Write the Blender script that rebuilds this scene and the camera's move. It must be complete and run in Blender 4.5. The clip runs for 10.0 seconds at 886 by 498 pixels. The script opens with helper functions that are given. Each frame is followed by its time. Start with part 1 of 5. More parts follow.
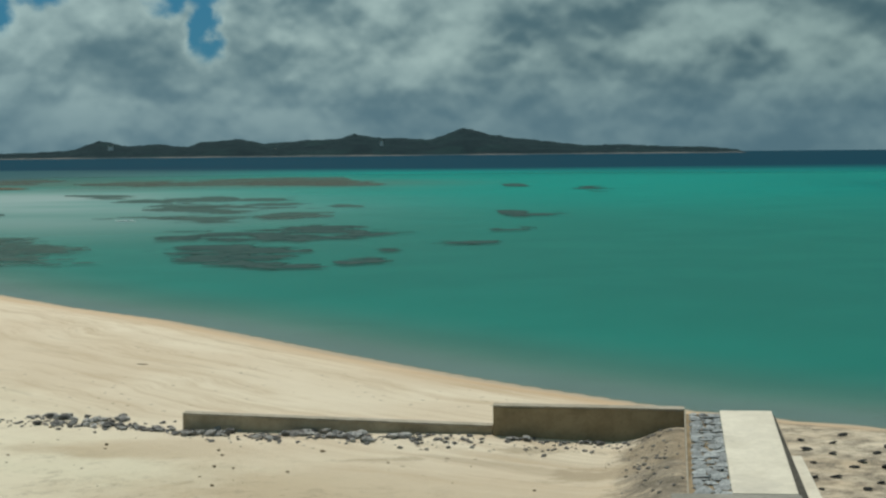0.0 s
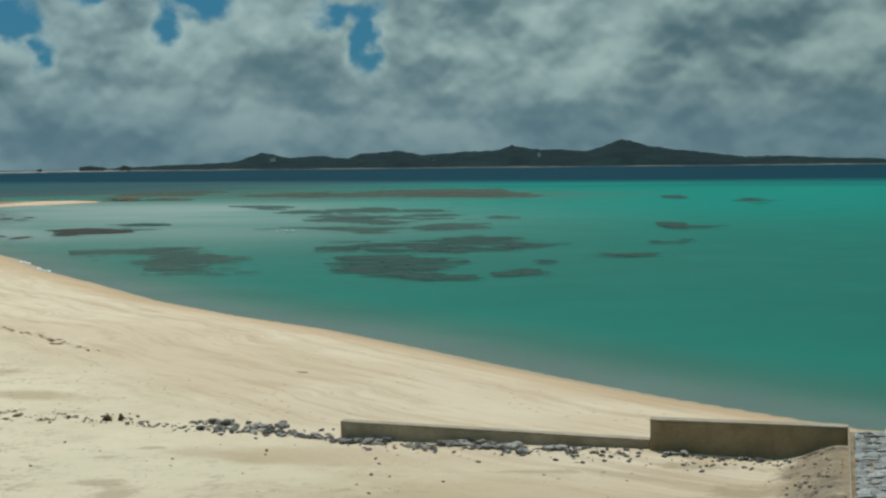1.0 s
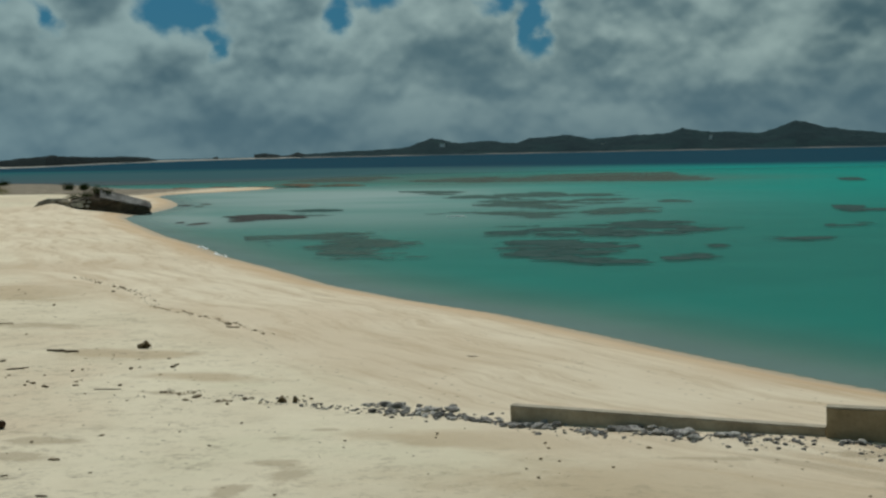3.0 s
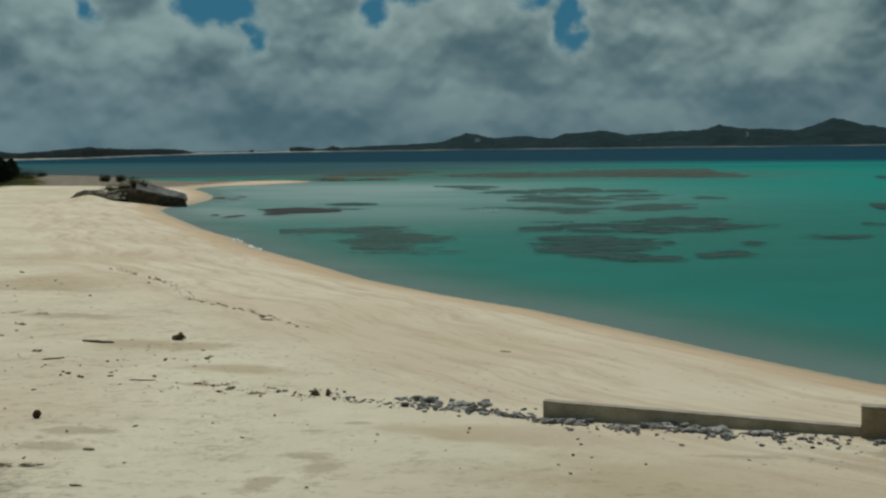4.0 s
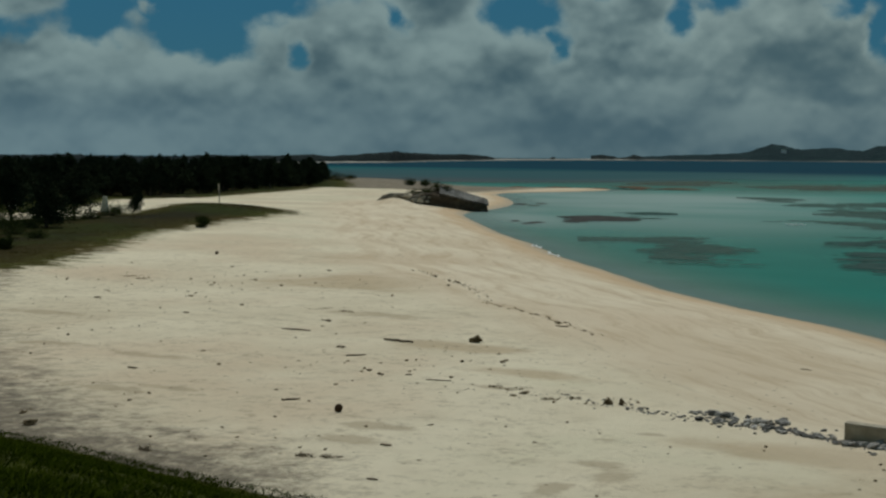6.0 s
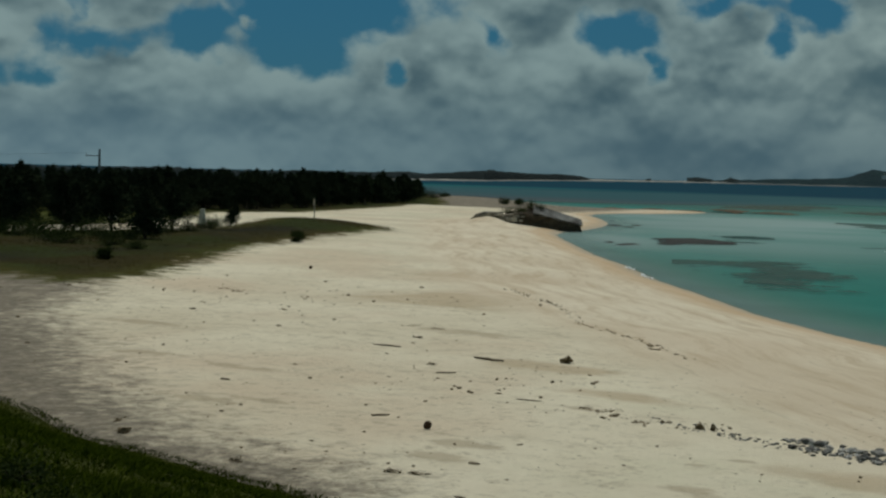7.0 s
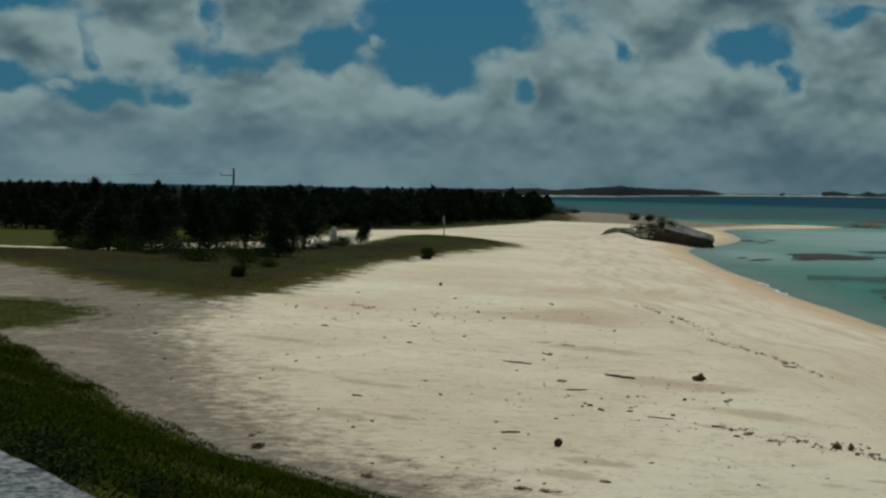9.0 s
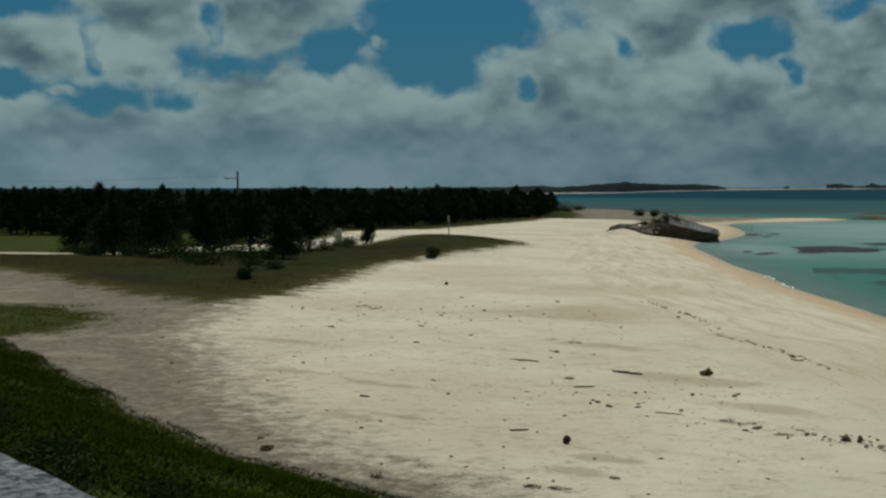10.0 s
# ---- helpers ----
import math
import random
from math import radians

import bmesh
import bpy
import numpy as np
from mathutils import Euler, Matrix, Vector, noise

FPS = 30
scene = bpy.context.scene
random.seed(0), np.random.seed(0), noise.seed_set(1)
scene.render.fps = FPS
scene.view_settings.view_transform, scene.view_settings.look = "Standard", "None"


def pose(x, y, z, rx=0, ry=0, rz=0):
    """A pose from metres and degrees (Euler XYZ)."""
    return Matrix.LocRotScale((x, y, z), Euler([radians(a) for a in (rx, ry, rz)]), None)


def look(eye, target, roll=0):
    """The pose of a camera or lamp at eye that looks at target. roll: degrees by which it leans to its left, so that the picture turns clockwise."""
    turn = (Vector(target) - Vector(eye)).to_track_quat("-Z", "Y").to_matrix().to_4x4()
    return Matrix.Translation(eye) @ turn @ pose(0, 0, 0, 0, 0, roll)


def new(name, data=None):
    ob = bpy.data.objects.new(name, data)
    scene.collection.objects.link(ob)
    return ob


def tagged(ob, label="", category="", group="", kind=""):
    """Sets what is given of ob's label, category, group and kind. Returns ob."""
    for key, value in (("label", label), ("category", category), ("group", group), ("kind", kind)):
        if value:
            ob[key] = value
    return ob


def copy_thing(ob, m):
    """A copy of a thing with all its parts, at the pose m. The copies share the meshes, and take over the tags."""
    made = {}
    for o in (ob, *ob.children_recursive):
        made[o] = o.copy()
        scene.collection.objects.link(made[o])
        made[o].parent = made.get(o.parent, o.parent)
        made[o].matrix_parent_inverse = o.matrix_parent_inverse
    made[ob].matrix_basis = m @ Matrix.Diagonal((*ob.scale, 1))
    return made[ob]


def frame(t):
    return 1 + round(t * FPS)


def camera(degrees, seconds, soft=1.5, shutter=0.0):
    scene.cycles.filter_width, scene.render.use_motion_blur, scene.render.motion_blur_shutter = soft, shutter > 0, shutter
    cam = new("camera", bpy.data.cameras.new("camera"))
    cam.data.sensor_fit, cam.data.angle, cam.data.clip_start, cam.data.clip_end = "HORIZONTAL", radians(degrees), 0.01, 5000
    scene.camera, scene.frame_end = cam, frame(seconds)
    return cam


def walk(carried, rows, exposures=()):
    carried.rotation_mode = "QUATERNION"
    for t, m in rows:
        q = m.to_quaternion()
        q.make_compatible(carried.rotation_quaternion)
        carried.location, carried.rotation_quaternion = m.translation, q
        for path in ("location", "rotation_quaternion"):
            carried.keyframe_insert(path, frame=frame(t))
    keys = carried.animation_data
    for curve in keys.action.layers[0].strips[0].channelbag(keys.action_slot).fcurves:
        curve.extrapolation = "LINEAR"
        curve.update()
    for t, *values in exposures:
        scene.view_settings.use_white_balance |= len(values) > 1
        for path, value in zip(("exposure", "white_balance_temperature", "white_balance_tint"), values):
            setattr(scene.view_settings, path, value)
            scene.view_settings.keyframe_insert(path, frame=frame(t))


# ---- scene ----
# camera: held in the hand on the crest of a sea wall, panning to the left
cam = camera(34.0, 10.0, soft=2.4)
PATH = [
    (0.0, pose(0.0, 0.0, 6.7, 86.16, 0.55, 0.01)),
    (0.5, pose(0.0, 0.0, 6.7, 86.36, 0.42, 2.48)),
    (1.0, pose(0.0, 0.0, 6.7, 86.67, 0.55, 6.22)),
    (1.5, pose(0.0, 0.0, 6.7, 86.80, 0.84, 9.41)),
    (2.0, pose(0.0, 0.0, 6.7, 86.91, 0.40, 10.25)),
    (2.2, pose(0.0, 0.0, 6.7, 86.63, 0.77, 11.45)),
    (3.5, pose(0.0, 0.0, 6.7, 86.09, 1.06, 13.19)),
    (4.0, pose(0.0, 0.0, 6.7, 85.97, 0.68, 14.26)),
    (4.5, pose(0.0, 0.0, 6.7, 85.90, 0.34, 16.46)),
    (5.0, pose(0.0, 0.0, 6.7, 85.68, 0.31, 19.53)),
    (5.5, pose(0.0, 0.0, 6.7, 85.92, 0.61, 23.11)),
    (6.0, pose(0.0, 0.0, 6.7, 86.31, -0.40, 26.10)),
    (6.2, pose(0.0, 0.0, 6.7, 86.65, -0.24, 26.80)),
    (7.3, pose(0.0, 0.0, 6.7, 87.24, -2.00, 31.62)),
    (7.5, pose(0.0, 0.0, 6.7, 87.55, -2.03, 33.03)),
    (8.0, pose(0.0, 0.0, 6.7, 87.80, -1.12, 34.85)),
    (8.5, pose(0.0, 0.0, 6.7, 87.80, -1.44, 34.88)),
    (9.0, pose(0.0, 0.0, 6.7, 87.54, -0.97, 34.94)),
    (9.5, pose(0.0, 0.0, 6.7, 87.56, -0.37, 35.11)),
    (10.0, pose(0.0, 0.0, 6.7, 87.51, 0.05, 35.10)),
]
walk(cam, PATH, exposures=[(0.0, 0.0), (1.5, -0.08), (2.2, -0.2), (3.5, -0.38), (4.5, -0.55), (5.5, -0.68), (6.2, -0.68), (7.5, -0.64), (8.5, -0.56), (10.0, -0.5)])

# ---------------------------------------------------------------- light
SUN_AZ, SUN_EL = radians(28.0), radians(66.0)      # azimuth counted to the left of +y
sun = new("sun", bpy.data.lights.new("sun", "SUN"))
sun.data.energy, sun.data.angle, sun.data.color = 3.2, radians(0.6), (1.0, 0.95, 0.86)
SUN_DIR = Vector((-math.sin(SUN_AZ) * math.cos(SUN_EL), math.cos(SUN_AZ) * math.cos(SUN_EL), math.sin(SUN_EL)))
sun.matrix_world = look(SUN_DIR * 200, (0, 0, 0))


class Tree:
    """Short way to write a node tree."""

    def __init__(self, nt):
        self.nt = nt

    def add(self, kind, ins=None, **props):
        n = self.nt.nodes.new(kind)
        for k, v in props.items():
            setattr(n, k, v)
        for k, v in (ins or {}).items():
            self.put(n.inputs[k], v)
        return n

    def put(self, socket, v):
        if isinstance(v, bpy.types.NodeSocket):
            self.nt.links.new(v, socket)
        elif isinstance(v, bpy.types.Node):
            self.nt.links.new(v.outputs[0], socket)
        else:
            socket.default_value = v

    def math(self, op, a, b=0.0, c=None, clamp=False):
        n = self.add("ShaderNodeMath", {0: a, 1: b}, operation=op, use_clamp=clamp)
        if c is not None:
            self.put(n.inputs[2], c)
        return n.outputs[0]

    def vec(self, x=0.0, y=0.0, z=0.0):
        return self.add("ShaderNodeCombineXYZ", {0: x, 1: y, 2: z}).outputs[0]

    def noise(self, vector, scale, detail=4.0, rough=0.55, dist=0.0):
        return self.add("ShaderNodeTexNoise", {"Vector": vector, "Scale": scale, "Detail": detail, "Roughness": rough, "Distortion": dist}).outputs[0]

    def ramp(self, v, lo, hi, a=0.0, b=1.0):
        return self.add("ShaderNodeMapRange", {0: v, 1: lo, 2: hi, 3: a, 4: b}, interpolation_type="SMOOTHSTEP").outputs[0]

    def mix(self, fac, a, b, mode="MIX"):
        n = self.add("ShaderNodeMix", data_type="RGBA", blend_type=mode)
        self.put(n.inputs[0], fac), self.put(n.inputs[6], a), self.put(n.inputs[7], b)
        return n.outputs[2]

    def attr(self, name):
        return self.add("ShaderNodeAttribute", attribute_name=name).outputs["Fac"]


def rgb(r, g, b):
    return (r, g, b, 1.0)


# sky: clear air with a broken layer of cumulus, thicker over the sea
world = bpy.data.worlds.new("world")
scene.world = world
world.use_nodes = True
W = Tree(world.node_tree)
world.node_tree.nodes.clear()
sky = W.add("ShaderNodeTexSky", sky_type="NISHITA", sun_disc=False, sun_elevation=SUN_EL, sun_rotation=-SUN_AZ, air_density=1.0, dust_density=0.6, ozone_density=1.6)
direction = W.add("ShaderNodeTexCoord").outputs["Generated"]
sep = W.add("ShaderNodeSeparateXYZ", {0: direction})
AZ = W.math("MULTIPLY", W.math("ARCTAN2", sep.outputs[0], sep.outputs[1]), -57.2958)     # degrees to the left
EL = W.math("MULTIPLY", W.math("ARCSINE", sep.outputs[2]), 57.2958)
def sky_noise(stretch, seed, scale, detail, rough=0.5, up=0.0):
    """Noise over azimuth and elevation, in degrees; up: read that much higher."""
    return W.noise(W.vec(AZ, W.math("MULTIPLY", W.math("ADD", EL, up), stretch), seed), scale, detail, rough)


def away(v, amount):
    return W.math("MULTIPLY", W.math("SUBTRACT", v, 0.5), amount)


def ellipses(rows, rim):
    """About -1 in the middle of the nearest ellipse, 0 on its ragged edge, 1 and more outside."""
    field = W.math("ADD", 1.0, 0.0)
    for a, e, ra, re in rows:
        dx = W.math("MULTIPLY", W.math("SUBTRACT", GAZ, float(a)), 1.0 / ra)
        dy = W.math("MULTIPLY", W.math("SUBTRACT", GEL, float(e)), 1.0 / re)
        r = W.math("SQRT", W.math("ADD", W.math("MULTIPLY", dx, dx), W.math("MULTIPLY", dy, dy)))
        field = W.math("SMOOTH_MIN", field, W.math("MULTIPLY", W.math("SUBTRACT", r, 1.0), 0.75 * min(ra, re) + rim), 0.25)
    return field


GAZ = W.math("ADD", AZ, away(sky_noise(1.2, 11.0, 0.50, 4.0), 2.6))
GEL = W.math("ADD", EL, away(sky_noise(1.2, 23.0, 0.55, 4.0), 1.9))
# gaps of clear sky and loose clouds in them: azimuth, elevation, half width, half height
GAPS = [(34.8, 6.5, 4.0, 1.6), (34.9, 4.5, 1.6, 1.0), (39.2, 5.4, 1.4, 0.9), (43.4, 5.0, 1.4, 0.45), (48.3, 3.6, 2.3, 0.75), (45.6, 3.3, 1.0, 0.5), (22.9, 5.45, 1.45, 0.95), (28.2, 5.3, 0.5, 0.65), (51.5, 6.9, 1.6, 0.7), (31.9, 3.9, 0.3, 0.5), (21.8, 4.2, 0.35, 0.5),
        (51.8, 3.7, 0.9, 0.45), (48.6, 4.9, 0.5, 0.9), (44.2, 6.3, 0.35, 0.8), (18.9, 6.6, 1.5, 0.35), (17.0, 5.0, 0.6, 0.75), (15.5, 6.5, 0.7, 0.5), (10.4, 5.9, 0.9, 0.45), (9.45, 4.85, 0.34, 0.85), (57.0, 5.0, 3.0, 1.8)]
PUFFS = [(46.8, 6.0, 2.3, 1.0), (41.6, 6.5, 2.2, 0.95), (50.6, 5.1, 1.3, 0.95), (37.5, 5.6, 0.28, 0.30), (50.0, 3.5, 0.7, 0.3)]
body = ellipses(GAPS, 0.22)
body = W.math("MAXIMUM", body, W.math("MULTIPLY", ellipses(PUFFS, 0.25), -1.0))
high = W.ramp(EL, 9.0, 15.0)                                  # overhead: plain broken cloud
big = sky_noise(1.5, 7.0, 0.13, 3.0)
body = W.math("ADD", W.math("MULTIPLY", body, W.math("SUBTRACT", 1.0, high)), W.math("MULTIPLY", high, W.math("MULTIPLY", W.math("SUBTRACT", big, 0.42), 3.0)))


def heads(up):
    """Cauliflower relief of the cumulus: round heads at two sizes on broad lumps."""
    high_el = W.math("ADD", EL, up)
    wx = W.math("ADD", AZ, away(sky_noise(1.2, 51.0, 0.8, 3.0, 0.5, up), 1.5))
    wy = W.math("MULTIPLY", W.math("ADD", high_el, away(sky_noise(1.2, 57.0, 0.8, 3.0, 0.5, up), 1.1)), 1.3)
    at = W.vec(wx, wy, 5.0)
    large = W.add("ShaderNodeTexVoronoi", {"Vector": at, "Scale": 0.42, "Smoothness": 0.9}, feature="SMOOTH_F1").outputs[0]
    small = W.add("ShaderNodeTexVoronoi", {"Vector": at, "Scale": 1.15, "Smoothness": 0.8}, feature="SMOOTH_F1").outputs[0]
    lump = sky_noise(1.25, 2.0, 0.34, 3.0, 0.42, up)
    return W.math("SUBTRACT", W.math("MULTIPLY", lump, 1.5), W.math("ADD", W.math("MULTIPLY", large, 0.42), W.math("MULTIPLY", small, 0.16)))


relief, relief_up, relief_far = heads(0.0), heads(0.28), heads(1.1)
curd = sky_noise(1.15, 31.0, 1.6, 5.0, 0.55)
layer = sky_noise(4.5, 41.0, 0.16, 4.0, 0.5)
density = W.math("ADD", body, W.math("ADD", W.math("MULTIPLY", W.math("SUBTRACT", relief, 0.47), 1.3), W.math("ADD", away(curd, 0.4), W.ramp(EL, 3.6, 1.2, 0.0, 0.8))))
cover = W.ramp(density, -0.22, 0.42)
# heads lit from above, grey flat bases, thin bright rims against the blue
lit = W.math("ADD", W.ramp(AZ, 20.0, 34.0, 0.46, 0.53), W.math("MULTIPLY", W.math("SUBTRACT", relief, relief_up), 1.05))
lit = W.math("ADD", lit, W.math("MULTIPLY", W.math("SUBTRACT", relief, relief_far), 0.95))
lit = W.math("ADD", lit, W.math("ADD", away(big, 0.7), W.math("ADD", away(layer, -0.45), away(curd, 0.22))))
lit = W.math("ADD", lit, W.math("MULTIPLY", W.ramp(density, 0.9, 0.05), 0.34))
cloud = W.mix(W.ramp(lit, -0.12, 1.12), rgb(0.100, 0.180, 0.212), rgb(0.410, 0.535, 0.520))
cloud = W.mix(1.0, cloud, W.mix(W.ramp(AZ, -16.0, 12.0), rgb(0.65, 0.71, 0.71), W.mix(W.ramp(AZ, 10.0, 22.0), rgb(0.95, 0.98, 0.97), rgb(0.76, 0.83, 0.86))), "MULTIPLY")
low = W.ramp(EL, 4.2, 0.6)
cloud = W.mix(W.math("MULTIPLY", low, 0.64), cloud, W.mix(W.ramp(AZ, 18.0, 44.0), rgb(0.098, 0.185, 0.230), rgb(0.165, 0.282, 0.342)))
blue = W.mix(0.6, W.mix(1.0, sky, rgb(0.018, 0.035, 0.042), "MULTIPLY"), rgb(0.012, 0.160, 0.290))
tint = W.mix(cover, blue, cloud)
tint = W.mix(W.ramp(EL, 0.0, -4.0), tint, rgb(0.03, 0.07, 0.09))
back = W.add("ShaderNodeBackground", {0: tint, 1: 1.0})
W.add("ShaderNodeOutputWorld", {0: back.outputs[0]})

# ---------------------------------------------------------------- materials
def material(name):
    m = bpy.data.materials.new(name)
    m.use_nodes = True
    m.node_tree.nodes.clear()
    return m, Tree(m.node_tree)


def finish(T, color, rough=0.9, bump=None, strength=0.4, dist=0.02, spec=0.12, extra=None):
    ins = {"Base Color": color, "Roughness": rough, "Specular IOR Level": spec}
    if bump is not None:
        ins["Normal"] = T.add("ShaderNodeBump", {"Height": bump, "Strength": strength, "Distance": dist}).outputs[0]
    b = T.add("ShaderNodeBsdfPrincipled", ins)
    T.add("ShaderNodeOutputMaterial", {0: b.outputs[0]})
    return b


def sand_material():
    m, T = material("coral_sand")
    pos = T.add("ShaderNodeNewGeometry").outputs["Position"]
    d, s = T.attr("shore"), T.attr("along")
    grass, mud, damp = T.attr("grass"), T.attr("mud"), T.attr("damp")
    broad = T.noise(pos, 0.11, 5, 0.55)
    mid = T.noise(pos, 0.7, 6, 0.6)
    grain = T.noise(pos, 9.0, 6, 0.7)
    c = T.mix(T.ramp(broad, 0.35, 0.68), rgb(0.600, 0.530, 0.395), rgb(0.715, 0.650, 0.500))
    c = T.mix(T.math("MULTIPLY", T.ramp(mid, 0.5, 0.8), 0.5), c, rgb(0.50, 0.43, 0.315))
    warm = T.noise(T.add("ShaderNodeMapping", {"Vector": pos, "Location": (40, 7, 3)}).outputs[0], 0.085, 5, 0.6)
    c = T.mix(T.math("MULTIPLY", T.ramp(warm, 0.50, 0.70), 0.6), c, rgb(0.60, 0.480, 0.350))
    c = T.mix(T.math("MULTIPLY", T.ramp(warm, 0.46, 0.30), 0.5), c, rgb(0.60, 0.580, 0.425))
    # broad tan patches where the dry crust is worn off
    tan = T.math("ADD", T.attr("tan"), T.math("MULTIPLY", T.math("SUBTRACT", T.noise(pos, 0.55, 7, 0.65), 0.5), 1.3))
    c = T.mix(T.math("MULTIPLY", T.ramp(tan, 0.28, 0.85), 0.72), c, rgb(0.455, 0.362, 0.240))
    # lower beach: pale pinkish face, faintly combed along the shore
    wob = T.math("ADD", d, T.math("MULTIPLY", T.math("SUBTRACT", T.noise(T.vec(s, d, 0.0), 0.09, 4), 0.5), 4.4))
    comb = T.noise(T.vec(T.math("MULTIPLY", s, 0.10), T.math("MULTIPLY", wob, 0.9), 0.0), 1.0, 10, 0.74)
    face = T.ramp(wob, 17.0, 12.5)
    c = T.mix(T.math("MULTIPLY", face, 0.75), c, T.mix(T.ramp(broad, 0.35, 0.65), rgb(0.640, 0.535, 0.400), rgb(0.720, 0.635, 0.495)))
    c = T.mix(T.math("MULTIPLY", T.math("MULTIPLY", face, T.ramp(comb, 0.44, 0.64)), 0.66), c, rgb(0.485, 0.378, 0.252))
    c = T.mix(T.math("MULTIPLY", T.math("MULTIPLY", face, T.ramp(T.noise(T.vec(T.math("MULTIPLY", s, 0.16), T.math("MULTIPLY", wob, 1.3), 7.0), 1.0, 6, 0.6), 0.60, 0.70)), 0.38), c, rgb(0.36, 0.295, 0.205))
    # wet rim, rusty where the sand stays damp
    rim = T.math("ADD", d, T.math("MULTIPLY", T.math("SUBTRACT", T.noise(T.vec(T.math("MULTIPLY", s, 0.12), d, 0.0), 0.5, 3), 0.5), 2.2))
    c = T.mix(T.math("MULTIPLY", T.ramp(rim, 4.6, 1.6), 0.58), c, rgb(0.515, 0.350, 0.200))
    wet = T.ramp(rim, 1.7, 0.2)
    c = T.mix(T.math("MULTIPLY", wet, 0.85), c, rgb(0.415, 0.345, 0.250))
    # trampled muddy track and damp stains
    mudc = T.mix(T.ramp(T.noise(pos, 3.0, 9, 0.8), 0.38, 0.66), rgb(0.135, 0.118, 0.090), rgb(0.265, 0.230, 0.180))
    mudc = T.mix(T.math("MULTIPLY", T.ramp(T.noise(pos, 0.45, 6, 0.65), 0.50, 0.70), 0.5), mudc, rgb(0.40, 0.35, 0.265))
    mn = T.math("ADD", mud, T.math("MULTIPLY", T.math("SUBTRACT", T.noise(pos, 1.7, 9, 0.78), 0.5), 1.8))
    c = T.mix(T.ramp(mn, 0.22, 0.78), c, mudc)
    dn = T.math("ADD", damp, T.math("MULTIPLY", T.math("SUBTRACT", T.noise(pos, 1.3, 8, 0.72), 0.5), 2.2))
    c = T.mix(T.math("MULTIPLY", T.math("MULTIPLY", T.ramp(dn, 0.35, 0.8), T.ramp(damp, 0.02, 0.3)), 0.55), c, rgb(0.34, 0.275, 0.185))
    # thin plant cover
    gn = T.math("ADD", grass, T.math("MULTIPLY", T.math("SUBTRACT", T.noise(pos, 0.8, 6, 0.7), 0.5), 0.9))
    gcol = T.mix(T.ramp(T.noise(pos, 0.12, 5), 0.40, 0.60), rgb(0.022, 0.029, 0.003), rgb(0.027, 0.021, 0.003))
    gcol = T.mix(T.ramp(T.noise(pos, 0.07, 4), 0.50, 0.66), gcol, rgb(0.013, 0.011, 0.005))
    gcol = T.mix(T.math("MULTIPLY", T.ramp(gn, 0.95, 0.45), 0.85), gcol, T.mix(T.ramp(T.noise(pos, 0.09, 3), 0.42, 0.58), rgb(0.064, 0.047, 0.006), rgb(0.062, 0.065, 0.008)))
    gcol = T.mix(T.attr("lush"), gcol, T.mix(T.ramp(mid, 0.4, 0.7), rgb(0.034, 0.042, 0.005), rgb(0.060, 0.066, 0.008)))
    c = T.mix(T.ramp(gn, 0.38, 0.62), c, gcol)
    # trampled, littered upper beach
    litter = T.noise(pos, 1.9, 10, 0.82)
    where = T.math("MULTIPLY", T.ramp(T.noise(pos, 0.16, 4, 0.6), 0.32, 0.52), T.ramp(wob, 13.5, 17.0))
    c = T.mix(T.math("MULTIPLY", T.math("MULTIPLY", where, T.ramp(litter, 0.49, 0.66)), T.math("SUBTRACT", 0.62, grass)), c, rgb(0.29, 0.245, 0.175))
    # specks of shell, coral and weed
    vor = T.add("ShaderNodeTexVoronoi", {"Vector": pos, "Scale": 2.3}).outputs
    speck = T.math("MULTIPLY", T.ramp(vor[0], 0.15, 0.06), T.ramp(T.noise(pos, 0.18, 4), 0.46, 0.58))
    c = T.mix(T.math("MULTIPLY", speck, 0.8), c, rgb(0.13, 0.10, 0.065))
    c = T.mix(T.math("MULTIPLY", T.math("SUBTRACT", grain, 0.5), 0.35), c, rgb(0.9, 0.82, 0.66), "OVERLAY")
    c = T.mix(T.ramp(d, 0.25, -0.7), c, T.mix(T.ramp(broad, 0.35, 0.7), rgb(0.35, 0.345, 0.300), rgb(0.40, 0.395, 0.345)))
    bumpy = T.math("ADD", T.math("MULTIPLY", mid, 1.0), T.math("ADD", T.math("ADD", T.math("MULTIPLY", grain, 0.25), T.math("MULTIPLY", litter, 0.6)), T.math("MULTIPLY", T.math("MULTIPLY", comb, face), 1.2)))
    finish(T, c, T.ramp(wet, 0.0, 1.0, 0.95, 0.6), bumpy, 0.8, 0.12, 0.08)
    return m


